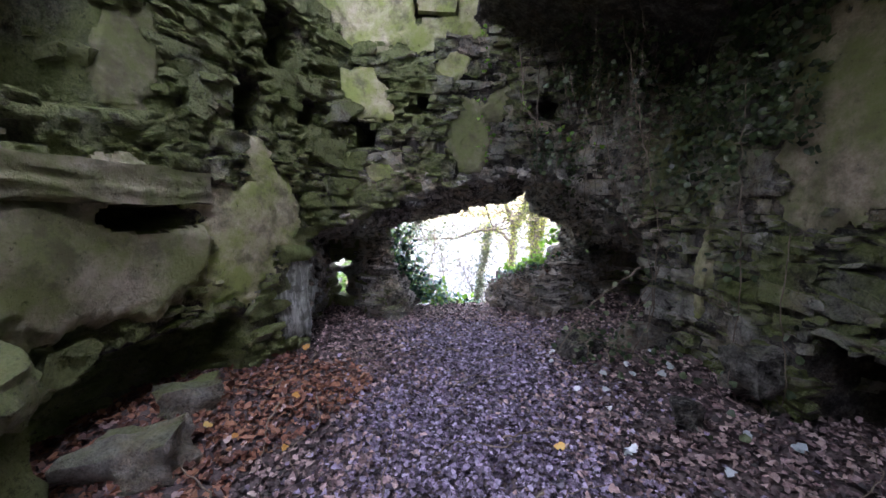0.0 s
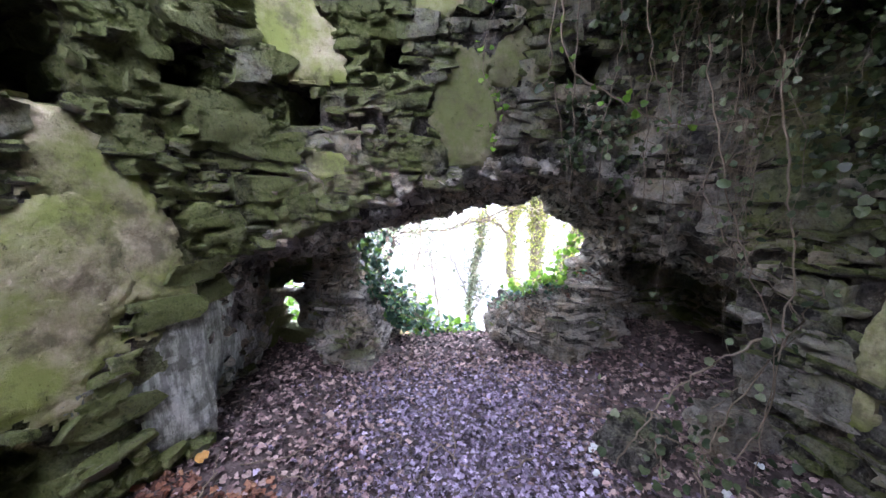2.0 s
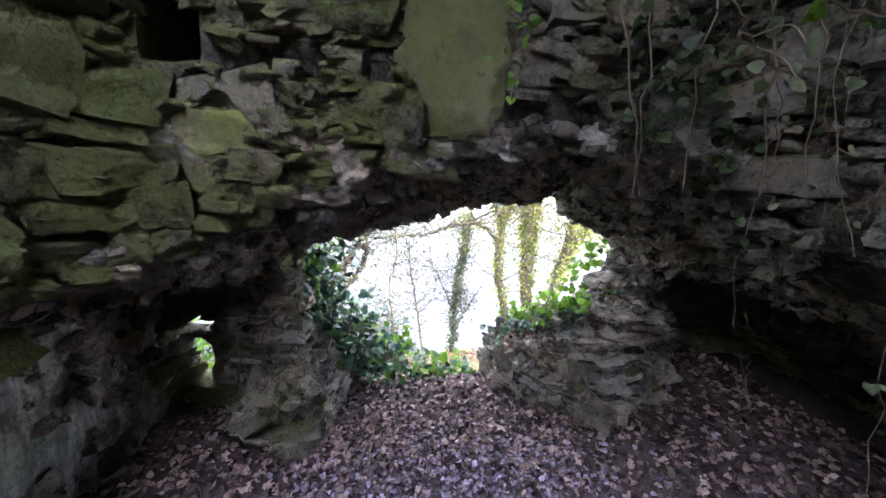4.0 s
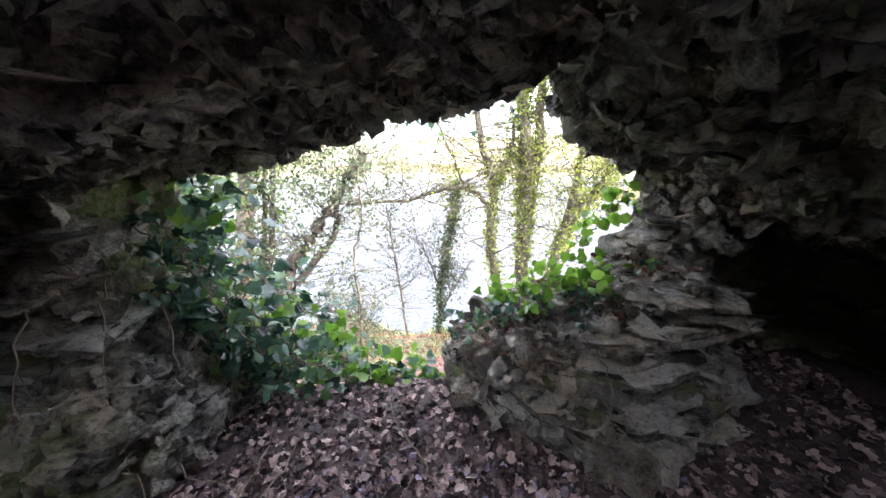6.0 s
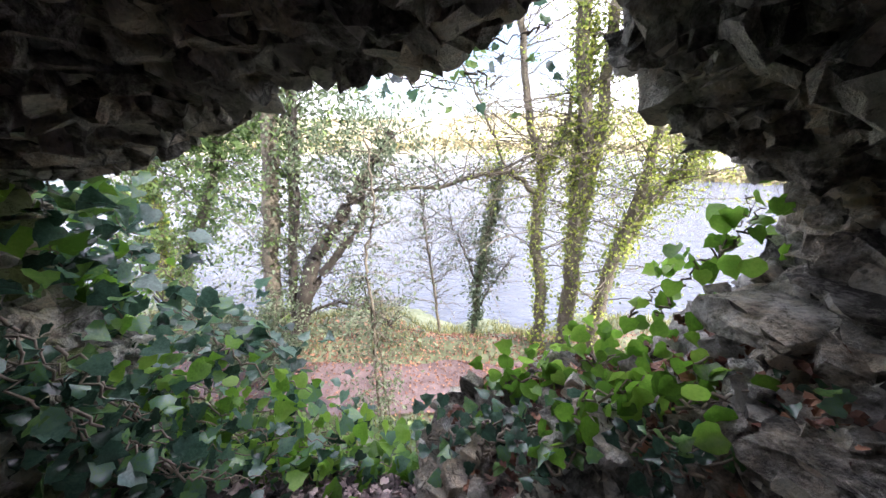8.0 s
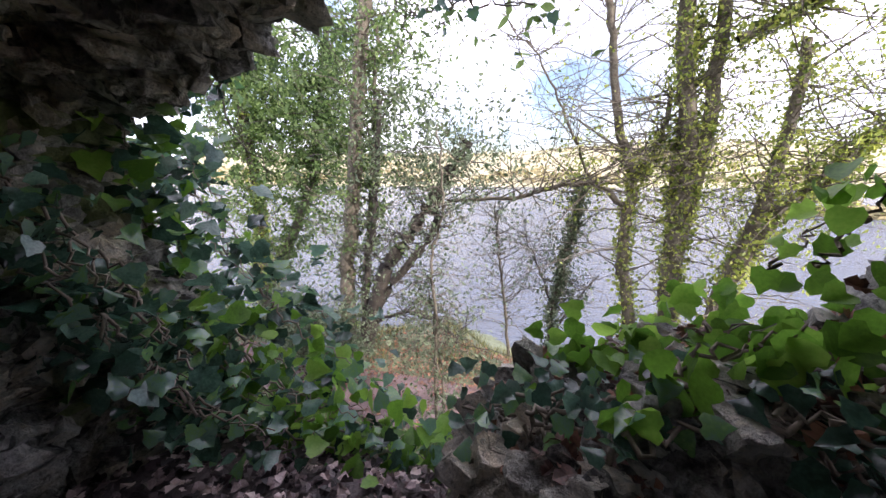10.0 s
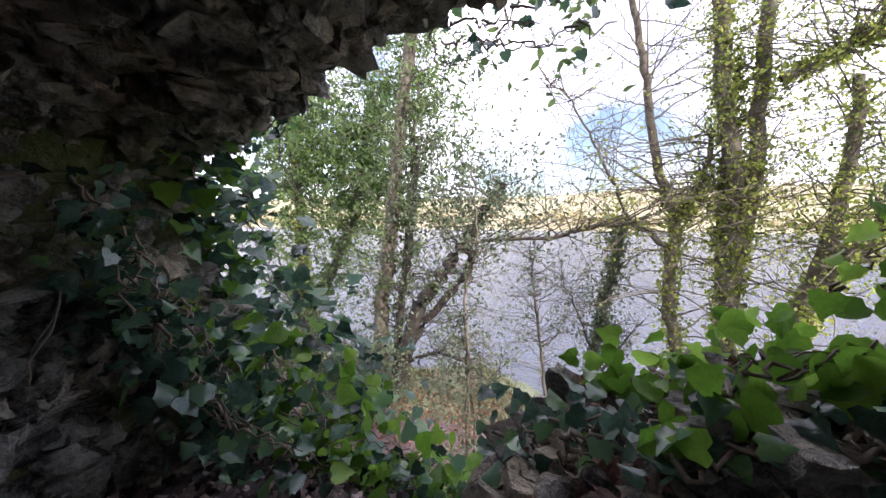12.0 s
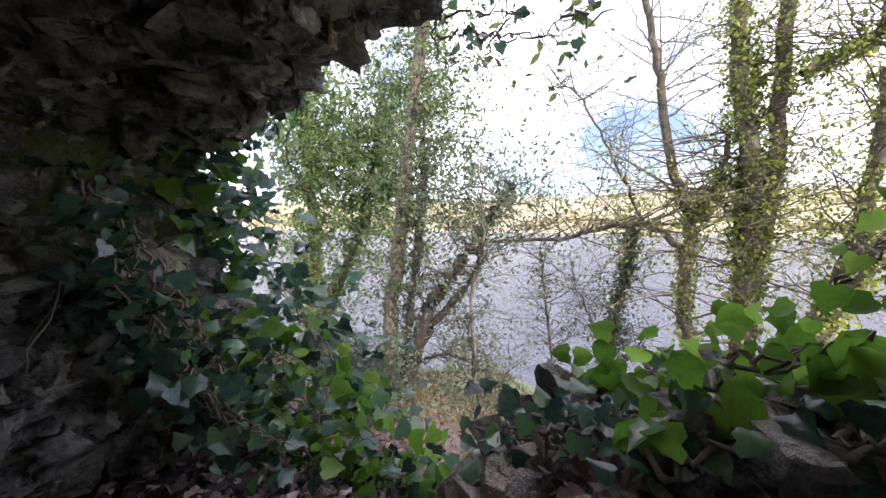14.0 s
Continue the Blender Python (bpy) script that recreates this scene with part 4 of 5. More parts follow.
spots = np.concatenate([litter_spots(32000, rng, y_lo=0.2), litter_spots(13000, rng, -0.7, 1.2, 0.9, 4.6), litter_spots(6000, rng, y_hi=0.2)])
rusty = (spots[:, 0] < -0.85 + 0.25 * np.sin(3 * spots[:, 1])) & (spots[:, 1] < 3.1) & (rng.random(len(spots)) < 0.75)
lane = np.abs(spots[:, 0] - 0.25 - 0.06 * (spots[:, 1] - 2)) < 0.80 + 0.18 * np.sin(4.0 * spots[:, 1] + 3 * spots[:, 0]) + rng.normal(0, 0.34, len(spots))
lane &= spots[:, 1] < 4.35 + rng.normal(0, 0.2, len(spots))
litter_layer("leaf_litter", spots[~rusty & lane], LITTER, rng, "trodden wet dead leaves, coloured with the sky's violet sheen", 0.016, 0.046)
litter_layer("side_leaf_litter", spots[~rusty & ~lane], BROWN_LITTER, rng, "loose brown dead leaves beside the walked lane", 0.022, 0.058)
litter_layer("rust_leaf_litter", spots[rusty], RUST, rng, "rust-orange dead leaves along the wall")
near = litter_spots(420, rng, -1.0, 1.6, 1.2, 3.6)[:290]
frames = random_frames(len(near), rng, (0, 0, 1), 0.35)
for k, p in enumerate(near):
    leaf_object(DEAD[k % 5], p + (0, 0, 0.035), frames[k], rng.uniform(0.03, 0.055), floor)


for mat, count, x_lo, x_hi in ((YELLOW_PIECE, 6, -1.65, -0.9), (YELLOW_PIECE, 1, 0.0, 1.4), (SKY_GLOSS_PIECE, 16, 0.9, 1.9)):
    shapes = leaf_meshes("dead", mat, (-0.3, 0.3, 0.6))
    for k, p in enumerate(litter_spots(40, rng, x_lo, x_hi, 1.6, 3.4)[:count]):
        leaf_object(shapes[k % 3], p + (0, 0, 0.05), random_frames(1, rng, (0, -0.3, 1), 0.25)[0], rng.uniform(0.045, 0.08), floor)

# dead leaves caught on the rock ledge
drop = np.stack([rng.uniform(0.8, 1.8, 700), rng.uniform(4.75, 5.5, 700), np.full(700, 1.05)], 1)
fall = march(drop, np.repeat([(0.0, 0.0, -1.0)], 700, 0), FIELD, 1.1)
ledge_leaves = (drop + np.array((0, 0, -1.0)) * fall[:, None])[np.isfinite(fall) & (fall > 0.2) & (fall < 0.75)]
joined = joined_leaves("ledge_leaf_litter", "dead", ledge_leaves + np.array((0, 0, 0.035)), random_frames(len(ledge_leaves), rng, (0, 0, 1), 0.6), rng.uniform(0.02, 0.05, len(ledge_leaves)), RUST, WALLS["wall_north"], "brown dead leaves caught on the ledge", 0.8)


def stick(points, r0, r1, label, name="twig", mat=VINE, category="twig", seed=0):
    r = np.random.default_rng(seed)
    v, f = tube(smooth_path(points, 6, 0.006, r), r0, r1, 5)
    ob = thing(name, tuple(points[0]), label, category, "twigs on the floor")
    mesh_object("stem", v, f, mat, ob, smooth=True)
    return ob


for k in range(34):
    a = litter_spots(4, rng, -1.3, 1.9, 1.0, 5.0)[0]
    yaw, long = rng.uniform(0, 6.28), rng.uniform(0.2, 0.75)
    mids = [a + np.array((math.cos(yaw) * long * s + rng.normal(0, 0.03), math.sin(yaw) * long * s + rng.normal(0, 0.03), 0)) for s in (0, 0.35, 0.7, 1)]
    mids = [np.array((m[0], m[1], floor_height(m[0], m[1]) + 0.045 + 0.02 * abs(rng.normal()))) for m in mids]
    if (sample(FIELD, np.array(mids)) < -0.05).all():
        stick(mids, rng.uniform(0.003, 0.007), 0.002, "thin pale dead twig on the leaf litter", seed=k)


# ---- ivy and creepers in the ruin ----
IVY_LEAVES = leaf_meshes("ivy", IVY_PIECE, (-0.35, 0.1, 0.3, 0.6, -0.15))
# brighter copy of ivy: the glow of backlit leaves is in the colour
IVY_BRIGHT_PIECE = leaf_material("bright_ivy_leaf", [(0.2, (0.07, 0.16, 0.02)), (0.5, (0.16, 0.34, 0.04)), (0.9, (0.32, 0.52, 0.09))], 0.35, "object", 0.6)
BRIGHT_LEAVES = leaf_meshes("ivy", IVY_BRIGHT_PIECE, (-0.3, 0.2, 0.5)) + leaf_meshes("round", IVY_BRIGHT_PIECE, (-0.2, 0.3, 0.5))
CREEPER_PIECE = leaf_material("creeper_leaf", [(0.2, (0.03, 0.05, 0.025)), (0.55, (0.09, 0.13, 0.06)), (0.9, (0.30, 0.36, 0.22))], 0.4, "object")
CREEPER_LEAVES = leaf_meshes("round", CREEPER_PIECE, (-0.3, 0.2, 0.6))


def ivy(label, spine, spread, count, face, lo, hi, meshes, seed, stems=7, scatter=0.55, group="ivy round the opening"):
    """A bush of ivy along a spine: wandering stems, each leaf a piece."""
    r = np.random.default_rng(seed)
    s = smooth_path(spine, 8)
    root = thing("ivy", tuple(s[0]), label, "ivy", group)
    pieces, nodes = [], []
    for k in range(stems):
        i, j = sorted(r.integers(0, len(s), 2))
        j = min(len(s), max(j, i + 6))
        i = max(0, j - 10) if j - i < 4 else i
        path = s[i:j] + r.normal(0, 1, 3) * np.array(spread) * 0.7
        path = smooth_path(path[::2] if len(path) > 4 else path, 4, 0.012, r)
        pieces.append(tube(path, 0.006, 0.002, 5))
        nodes.append(path)
    for v, f in pieces:
        mesh_object("stem", v, f, VINE, root, smooth=True)
    nodes = np.concatenate(nodes)
    frames = random_frames(count, r, face, scatter)
    for k in range(count):
        base = s[r.integers(0, len(s))] if r.random() < 0.7 else nodes[r.integers(0, len(nodes))]
        p = base + r.normal(0, 1, 3) * np.array(spread)
        if sample(FIELD, p[None])[0] > 0.04 and p[1] < 5.6:
            p = p + inward(p[None])[0] * (sample(FIELD, p[None])[0] + 0.03)
        leaf_object(meshes[r.integers(0, len(meshes))], p, frames[k], r.uniform(lo, hi), root)
    return root


FACE = (0.0, 0.0, 1.0)
ivy("dark glossy ivy climbing the broken jamb", [(-0.95, 5.62, 0.1), (-0.85, 5.58, 0.5), (-0.80, 5.52, 0.9), (-0.68, 5.45, 1.22)], (0.13, 0.08, 0.12), 250, FACE, 0.055, 0.115, IVY_LEAVES + BRIGHT_LEAVES[:3], 1, 7, 0.8)
ivy("dense green ivy over the broken sill", [(-0.60, 5.45, 0.45), (-0.45, 5.5, 0.25), (-0.15, 5.56, 0.03), (0.22, 5.58, -0.13), (0.60, 5.56, -0.16)], (0.12, 0.10, 0.08), 300, (0.0, -0.3, 0.8), 0.05, 0.105, IVY_LEAVES + BRIGHT_LEAVES + BRIGHT_LEAVES[:3], 2, 12, 0.8)
ivy("ivy spreading over the inner sill", [(-0.80, 5.25, 0.42), (-0.5, 5.32, 0.2), (-0.1, 5.40, 0.03), (0.25, 5.44, -0.08), (0.55, 5.46, -0.10)], (0.13, 0.09, 0.07), 260, (0.0, 0.1, 0.9), 0.045, 0.09, IVY_LEAVES + BRIGHT_LEAVES[:3] + BRIGHT_LEAVES[:3], 12, 12, 0.75)
ivy("ivy trailing down inside the jamb", [(-0.62, 4.95, 0.75), (-0.55, 5.05, 0.5), (-0.48, 5.15, 0.3), (-0.3, 5.25, 0.12)], (0.09, 0.07, 0.09), 170, FACE, 0.05, 0.10, IVY_LEAVES, 3)
ivy("ivy hanging beyond the jamb, in shade", [(-1.15, 5.75, 1.15), (-0.95, 5.8, 0.9), (-0.75, 5.85, 0.5), (-0.35, 5.9, 0.15), (0.0, 5.9, -0.1)], (0.15, 0.10, 0.14), 300, FACE, 0.06, 0.12, IVY_LEAVES, 4, 10)
ivy("ivy on the rock ledge, backlit glow put into its green", [(1.00, 5.40, 0.44), (1.18, 5.40, 0.50), (1.36, 5.38, 0.57), (1.54, 5.36, 0.66)], (0.07, 0.08, 0.055), 150, (-0.1, -0.9, 0.35), 0.04, 0.075, BRIGHT_LEAVES, 5, 9)
ivy("large bright ivy leaves on the ledge edge", [(1.02, 5.04, 0.53), (1.15, 5.06, 0.61), (1.28, 5.08, 0.66), (1.42, 5.1, 0.70), (1.6, 5.06, 0.76)], (0.06, 0.05, 0.035), 52, (-0.1, -0.9, 0.35), 0.05, 0.085, BRIGHT_LEAVES[3:] + BRIGHT_LEAVES[3:] + BRIGHT_LEAVES[:1], 15, 6)
ivy("ivy creeping along the ledge's foot", [(0.78, 5.20, 0.40), (0.95, 5.18, 0.43), (1.15, 5.18, 0.48), (1.4, 5.16, 0.56)], (0.06, 0.07, 0.03), 120, (0, -0.6, 0.9), 0.03, 0.06, IVY_LEAVES, 6, 9)
ivy("bright ivy climbing the rock jamb", [(1.42, 5.36, 0.68), (1.55, 5.40, 0.82), (1.66, 5.43, 0.98), (1.76, 5.45, 1.12), (1.80, 5.45, 1.22)], (0.06, 0.05, 0.07), 52, (-0.4, -0.8, 0.4), 0.04, 0.075, BRIGHT_LEAVES, 7, 4)
ivy("leafy ivy spray inside the broken arch corner", [(-0.62, 5.0, 1.05), (-0.50, 5.05, 0.75), (-0.38, 5.1, 0.45), (-0.22, 5.15, 0.25), (0.05, 5.25, 0.1)], (0.10, 0.07, 0.09), 210, (0.2, -0.5, 0.8), 0.04, 0.085, IVY_LEAVES, 16, 12, 0.7)
ivy("dark ivy tangle over the rock ledge", [(0.80, 5.12, 0.42), (1.0, 5.10, 0.50), (1.2, 5.08, 0.57), (1.45, 5.06, 0.64)], (0.08, 0.05, 0.03), 60, (0, -0.4, 0.9), 0.03, 0.055, IVY_LEAVES, 17, 10)
ivy("small-leaved ivy and stems on the ledge top", [(1.15, 4.98, 0.55), (1.3, 4.96, 0.61), (1.5, 4.96, 0.66), (1.75, 4.98, 0.72)], (0.10, 0.05, 0.03), 105, (-0.2, -0.4, 0.9), 0.03, 0.055, IVY_LEAVES, 18, 16)
ivy("green shrub growing outside the slit window", [(-2.55, 5.85, -0.4), (-2.3, 5.9, 0.0), (-2.0, 6.1, 0.12), (-1.8, 6.2, 0.2), (-1.65, 6.2, 0.34)], (0.17, 0.12, 0.15), 300, (0, -0.5, 1), 0.05, 0.09, BRIGHT_LEAVES, 14, 5)
ivy("ivy sprays hanging from the broken lintel", [(0.20, 5.72, 1.80), (0.50, 5.75, 1.72), (0.85, 5.75, 1.66), (1.15, 5.72, 1.78)], (0.10, 0.06, 0.10), 46, (0, -1, -0.1), 0.03, 0.055, IVY_LEAVES, 8, 10)
ivy("sparse ivy along the broken arch edge", [(-0.78, 5.55, 1.25), (-0.55, 5.58, 1.32), (-0.3, 5.6, 1.40)], (0.08, 0.05, 0.05), 60, (0, -1, 0.1), 0.035, 0.07, IVY_LEAVES, 9, 4)
ivy("creeping ivy at the foot of the creepers", [(1.30, 2.9, 0.12), (1.45, 3.2, 0.22), (1.65, 3.1, 0.2), (1.8, 2.6, 0.2)], (0.16, 0.2, 0.06), 90, (-0.3, -0.6, 0.8), 0.03, 0.06, CREEPER_LEAVES, 10, 10, group="creepers on the wall")


def creeper(points, r0, r1, leaves, seed, label="bare woody creeper hanging from the wall top", meshes=CREEPER_LEAVES, lo=0.03, hi=0.06):
    r = np.random.default_rng(seed)
    path = smooth_path(points, 8, 0.008, r)
    root = thing("creeper", tuple(path[0]), label, "creeper", "creepers on the wall")
    v, f = tube(path, 0.72 * r0, 0.72 * r1, 6)
    mesh_object("stem", v, f, VINE, root, smooth=True)
    shoots = []
    for k in range(max(2, leaves // 4)):
        a = path[r.integers(2, len(path))]
        b = a + r.normal(0, 0.07, 3) + (0, -0.03, -0.04)
        shoots.append(tube(smooth_path([a, (a + b) / 2 + r.normal(0, 0.015, 3), b], 3), 0.0022, 0.0012, 4))
        if leaves:
            leaf_object(meshes[k % len(meshes)], b, random_frames(1, r, (-0.3, -1, 0.3), 0.6)[0], r.uniform(lo, hi), root)
    v, f = merge(shoots)
    tagged(mesh_object("side_growth", v, f, VINE, root), kind="stuff")
    for k in range(leaves):
        a = path[r.integers(0, len(path))] + r.normal(0, 0.025, 3)
        leaf_object(meshes[k % len(meshes)], a, random_frames(1, r, (-0.3, -1, 0.3), 0.6)[0], r.uniform(lo, hi), root)
    return root


creeper([(1.42, 3.1, 3.4), (1.50, 3.05, 2.9), (1.58, 3.0, 2.44), (1.68, 3.0, 2.03), (1.77, 3.0, 1.64), (1.85, 3.0, 1.26), (1.85, 3.0, 0.55), (1.70, 3.0, 0.15)], 0.009, 0.006, 14, 1)
creeper([(1.35, 3.1, 2.4), (1.44, 3.0, 1.73), (1.63, 3.0, 1.29), (1.84, 3.0, 0.84), (1.78, 2.95, 0.2)], 0.006, 0.004, 10, 2)
creeper([(2.02, 3.0, 1.2), (1.84, 3.0, 0.84), (1.6, 3.0, 0.4), (1.5, 2.95, 0.15)], 0.008, 0.005, 8, 3)
creeper([(1.70, 2.95, 0.95), (1.45, 3.05, 0.70), (1.22, 3.0, 0.52), (1.05, 3.0, 0.2)], 0.010, 0.006, 6, 4, "bent woody creeper stem across the niche")
creeper([(0.70, 3.35, 2.9), (0.78, 3.3, 2.34), (1.06, 3.3, 2.17), (1.28, 3.3, 2.06), (1.59, 3.3, 2.04), (1.95, 3.2, 2.10)], 0.008, 0.005, 16, 5, "pale arching creeper with a few green leaves", BRIGHT_LEAVES, 0.03, 0.05)
creeper([(0.60, 3.4, 2.25), (0.69, 3.3, 2.24), (0.85, 3.3, 2.13), (0.95, 3.3, 2.0), (1.2, 3.35, 1.9)], 0.005, 0.003, 6, 6)
creeper([(1.15, 3.3, 2.7), (1.22, 3.3, 2.35), (1.33, 3.3, 2.2), (1.55, 3.3, 2.12), (1.72, 3.25, 2.36)], 0.005, 0.003, 5, 7)
creeper([(2.05, 3.2, 2.1), (1.90, 3.3, 1.97), (1.58, 3.3, 1.72), (1.75, 3.2, 1.3), (2.05, 3.1, 0.95), (1.71, 3.2, 0.39)], 0.006, 0.004, 8, 8)
creeper([(2.0, 2.4, 2.4), (1.98, 2.35, 1.6), (2.0, 2.3, 0.9), (1.85, 2.15, 0.3)], 0.006, 0.004, 10, 9)
creeper([(1.95, 1.95, 1.3), (1.92, 1.92, 0.8), (1.9, 1.85, 0.35), (1.6, 1.95, 0.15)], 0.005, 0.003, 6, 10)
for k in range(22):
    r = np.random.default_rng(300 + k)
    x, y = r.uniform(1.15, 2.0), r.uniform(2.6, 3.75)
    y = min(y, 3.8 - max(0, x - 1.4) * 0.9)
    z1, z0 = r.uniform(2.4, 3.7), r.uniform(0.4, 1.9)
    pts = [(x + r.normal(0, 0.07), y + r.normal(0, 0.05), z1 + (z0 - z1) * s) for s in (0, 0.25, 0.5, 0.75, 1)]
    creeper(pts, 0.003, 0.0015, 7, 20 + k, lo=0.02, hi=0.04)
creeper([(0.42, 3.82, 3.3), (0.45, 3.80, 2.9), (0.38, 3.78, 2.5), (0.50, 3.76, 2.2), (0.46, 3.74, 1.95)], 0.004, 0.002, 26, 60, "fresh green creeper down the end wall", BRIGHT_LEAVES, 0.025, 0.05)
for k, pts in enumerate(([(-0.70, 4.75, 0.85), (-0.66, 4.62, 0.5), (-0.55, 4.5, 0.25), (-0.35, 4.35, 0.1)], [(-0.62, 4.9, 0.7), (-0.5, 4.75, 0.4), (-0.45, 4.6, 0.15), (-0.2, 4.5, 0.08)],
                         [(-0.85, 4.6, 0.8), (-0.85, 4.5, 0.5), (-0.78, 4.4, 0.2)], [(1.25, 4.72, 0.55), (1.28, 4.55, 0.4), (1.22, 4.5, 0.15), (1.1, 4.4, 0.06)], [(-1.0, 4.55, 0.75), (-0.95, 4.45, 0.4), (-0.7, 4.3, 0.12)])):
    creeper(pts, 0.005, 0.003, 0, 80 + k, "dry bare root trailing over the rubble")
creeper([(1.95, 4.15, 0.95), (1.98, 4.1, 0.7), (1.94, 4.08, 0.45), (1.80, 4.0, 0.15)], 0.003, 0.002, 8, 61, "thin beaded tendril hanging in the niche", CREEPER_LEAVES, 0.012, 0.02)

# dense dark growth on the east wall and its top
rng = np.random.default_rng(77)
growth = thing("ivy_growth", (2.0, 2.8, 1.5), "dense dark creeper foliage covering the wall", "creeper", "creepers on the wall")
theta = np.radians(rng.uniform(2, 66, 5600))
heights = rng.triangular(0.9, 2.9, 3.5, 5600)
way = np.stack([np.cos(theta), np.sin(theta), 0 * theta], 1)
start = ROOM + np.stack([0 * theta, 0 * theta, heights], 1)
d = march(start, way, SMOOTH)
p = start + way * (d - np.abs(rng.normal(0.05, 0.13, len(d))))[:, None]
keep = np.isfinite(d) & (np.array([noise.noise((a * 1.3, b * 1.3, c * 1.1)) for a, b, c in p]) > -0.15 + 0.35 * np.clip(1.9 - p[:, 2], 0, 1)) & (d < 3.0)
p = p[keep]
joined_leaves("foliage", "round", p, random_frames(len(p), rng, (-0.6, -0.6, 0.3), 0.6), rng.uniform(0.02, 0.055, len(p)), DARK_LEAF, growth, "dark leaves")


for k in range(7):
    x = 0.9 + 0.17 * k
    y = 3.78 - max(0, x - 1.4) * 0.95
    pts = [(x + rng.normal(0, 0.06), y + rng.normal(0, 0.03), 3.8 - 0.55 * s) for s in range(5)]
    v, f = tube(smooth_path(pts, 6, 0.01, rng), 0.007, 0.003, 5)
    mesh_object("stem", v, f, VINE, growth, smooth=True)


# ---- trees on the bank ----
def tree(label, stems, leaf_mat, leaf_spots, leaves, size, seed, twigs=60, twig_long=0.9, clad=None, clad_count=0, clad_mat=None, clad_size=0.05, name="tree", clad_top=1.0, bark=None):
    """Stems (path, start and end radius), twigs branching off them, a crown of single leaves, and ivy cladding."""
    r = np.random.default_rng(seed)
    leaves, twigs, clad_count = int(leaves * 2.3), int(twigs * 1.9), int(clad_count * 1.8)
    base = tuple(stems[0][0][0])
    root = thing(name, base, label, "tree", "trees on the bank")
    branch, paths, woods = [], [], []
    for k, (pts, r0, r1) in enumerate(stems):
        path = smooth_path(pts, 8, 0.015, r)
        paths.append((path, r0, r1))
        v, f = tube(path, r0, r1, 10)
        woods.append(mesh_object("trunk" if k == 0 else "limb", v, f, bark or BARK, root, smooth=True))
    ends = []
    for k in range(twigs):
        path, r0, r1 = paths[r.integers(0, len(paths))]
        i = int(len(path) * r.uniform(0.25, 1.0)) - 1
        a = path[i]
        out = r.normal(0, 1, 3) * (1, 0.7, 0.5) + (0, 0, 0.35)
        out /= np.linalg.norm(out)
        long = twig_long * r.uniform(0.4, 1.6)
        bend = r.normal(0, 0.16, 3)
        pts = [a, a + out * long * 0.35 + bend * 0.2 * long, a + out * long * 0.7 + bend * long * 0.6, a + out * long + bend * long + (0, 0, -0.1 * long)]
        q = smooth_path(pts, 4, 0.012, r)
        branch.append(tube(q, min(0.012, 0.3 * r0), 0.0022, 4))
        ends.append(q)
        for _ in range(3):
            c = q[r.integers(len(q) // 3, len(q))]
            o = out * 0.6 + r.normal(0, 0.6, 3)
            w = smooth_path([c, c + o * long * 0.2, c + o * long * 0.42 + r.normal(0, 0.04, 3)], 3, 0.006, r)
            branch.append(tube(w, 0.004, 0.0014, 3))
            ends.append(w)
    if branch:
        v, f = merge(branch)
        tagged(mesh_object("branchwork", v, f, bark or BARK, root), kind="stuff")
    if leaves:
        pts = []
        share = int(leaves * 0.3)
        for _ in range(share):
            q = ends[r.integers(0, len(ends))] if ends else paths[0][0]
            pts.append(q[r.integers(0, len(q))] + r.normal(0, 0.05, 3))
        for centre, radius, weight in leaf_spots:
            n = int((leaves - share) * weight * 1.6)
            g = np.array(centre) + r.normal(0, 0.5, (n, 3)) * np.array(radius)
            dense = np.array([noise.noise(tuple(2.6 * q)) for q in g]) > 0.06
            pts += list(g[dense])
        pts = np.array(pts)
        joined_leaves("crown", "small", pts, random_frames(len(pts), r, (0, 0, 0.5), 1.0), r.uniform(size * 0.7, size * 1.7, len(pts)), leaf_mat, root)
    if clad_count:
        pts = []
        for _ in range(clad_count):
            path, r0, r1 = paths[clad[r.integers(0, len(clad))]]
            s = r.random() * clad_top
            i = min(int(s * len(path)), len(path) - 1)
            out = r.normal(0, 1, 3) * (1, 1, 0.4)
            out /= np.linalg.norm(out)
            pts.append(path[i] + out * ((r0 + (r1 - r0) * s) + abs(r.normal(0, 0.07))) + (0, 0, r.uniform(-0.1, 0.1)))
        pts = np.array(pts)
        cladding = joined_leaves("ivy_cladding", "round", pts, random_frames(len(pts), r, (0.1, -0.9, 0.3), 0.8), r.uniform(clad_size * 0.6, clad_size * 1.4, len(pts)), clad_mat or IVY, None, "ivy leaves clinging to the stem")
        cladding.parent = woods[0]
    return root


tree("straight grey-barked tree with leafy ivy crown", [([(-3.02, 10.4, -2.95), (-2.95, 10.4, -1.0), (-2.70, 10.4, 0.85), (-2.49, 10.4, 2.70), (-2.2, 10.4, 4.6), (-2.0, 10.4, 6.5)], 0.17, 0.10), ([(-2.85, 10.6, -2.9), (-2.6, 10.6, -0.5), (-2.35, 10.6, 1.5), (-2.2, 10.6, 3.6)], 0.06, 0.03)],
     IVY, [((-2.6, 11.3, 3.6), (1.4, 0.6, 2.2), 0.75), ((-3.2, 11.3, 1.7), (1.0, 0.5, 0.9), 0.25)], 7600, 0.07, 1, 80, 1.0, [0, 1], 500, IVY, 0.05)
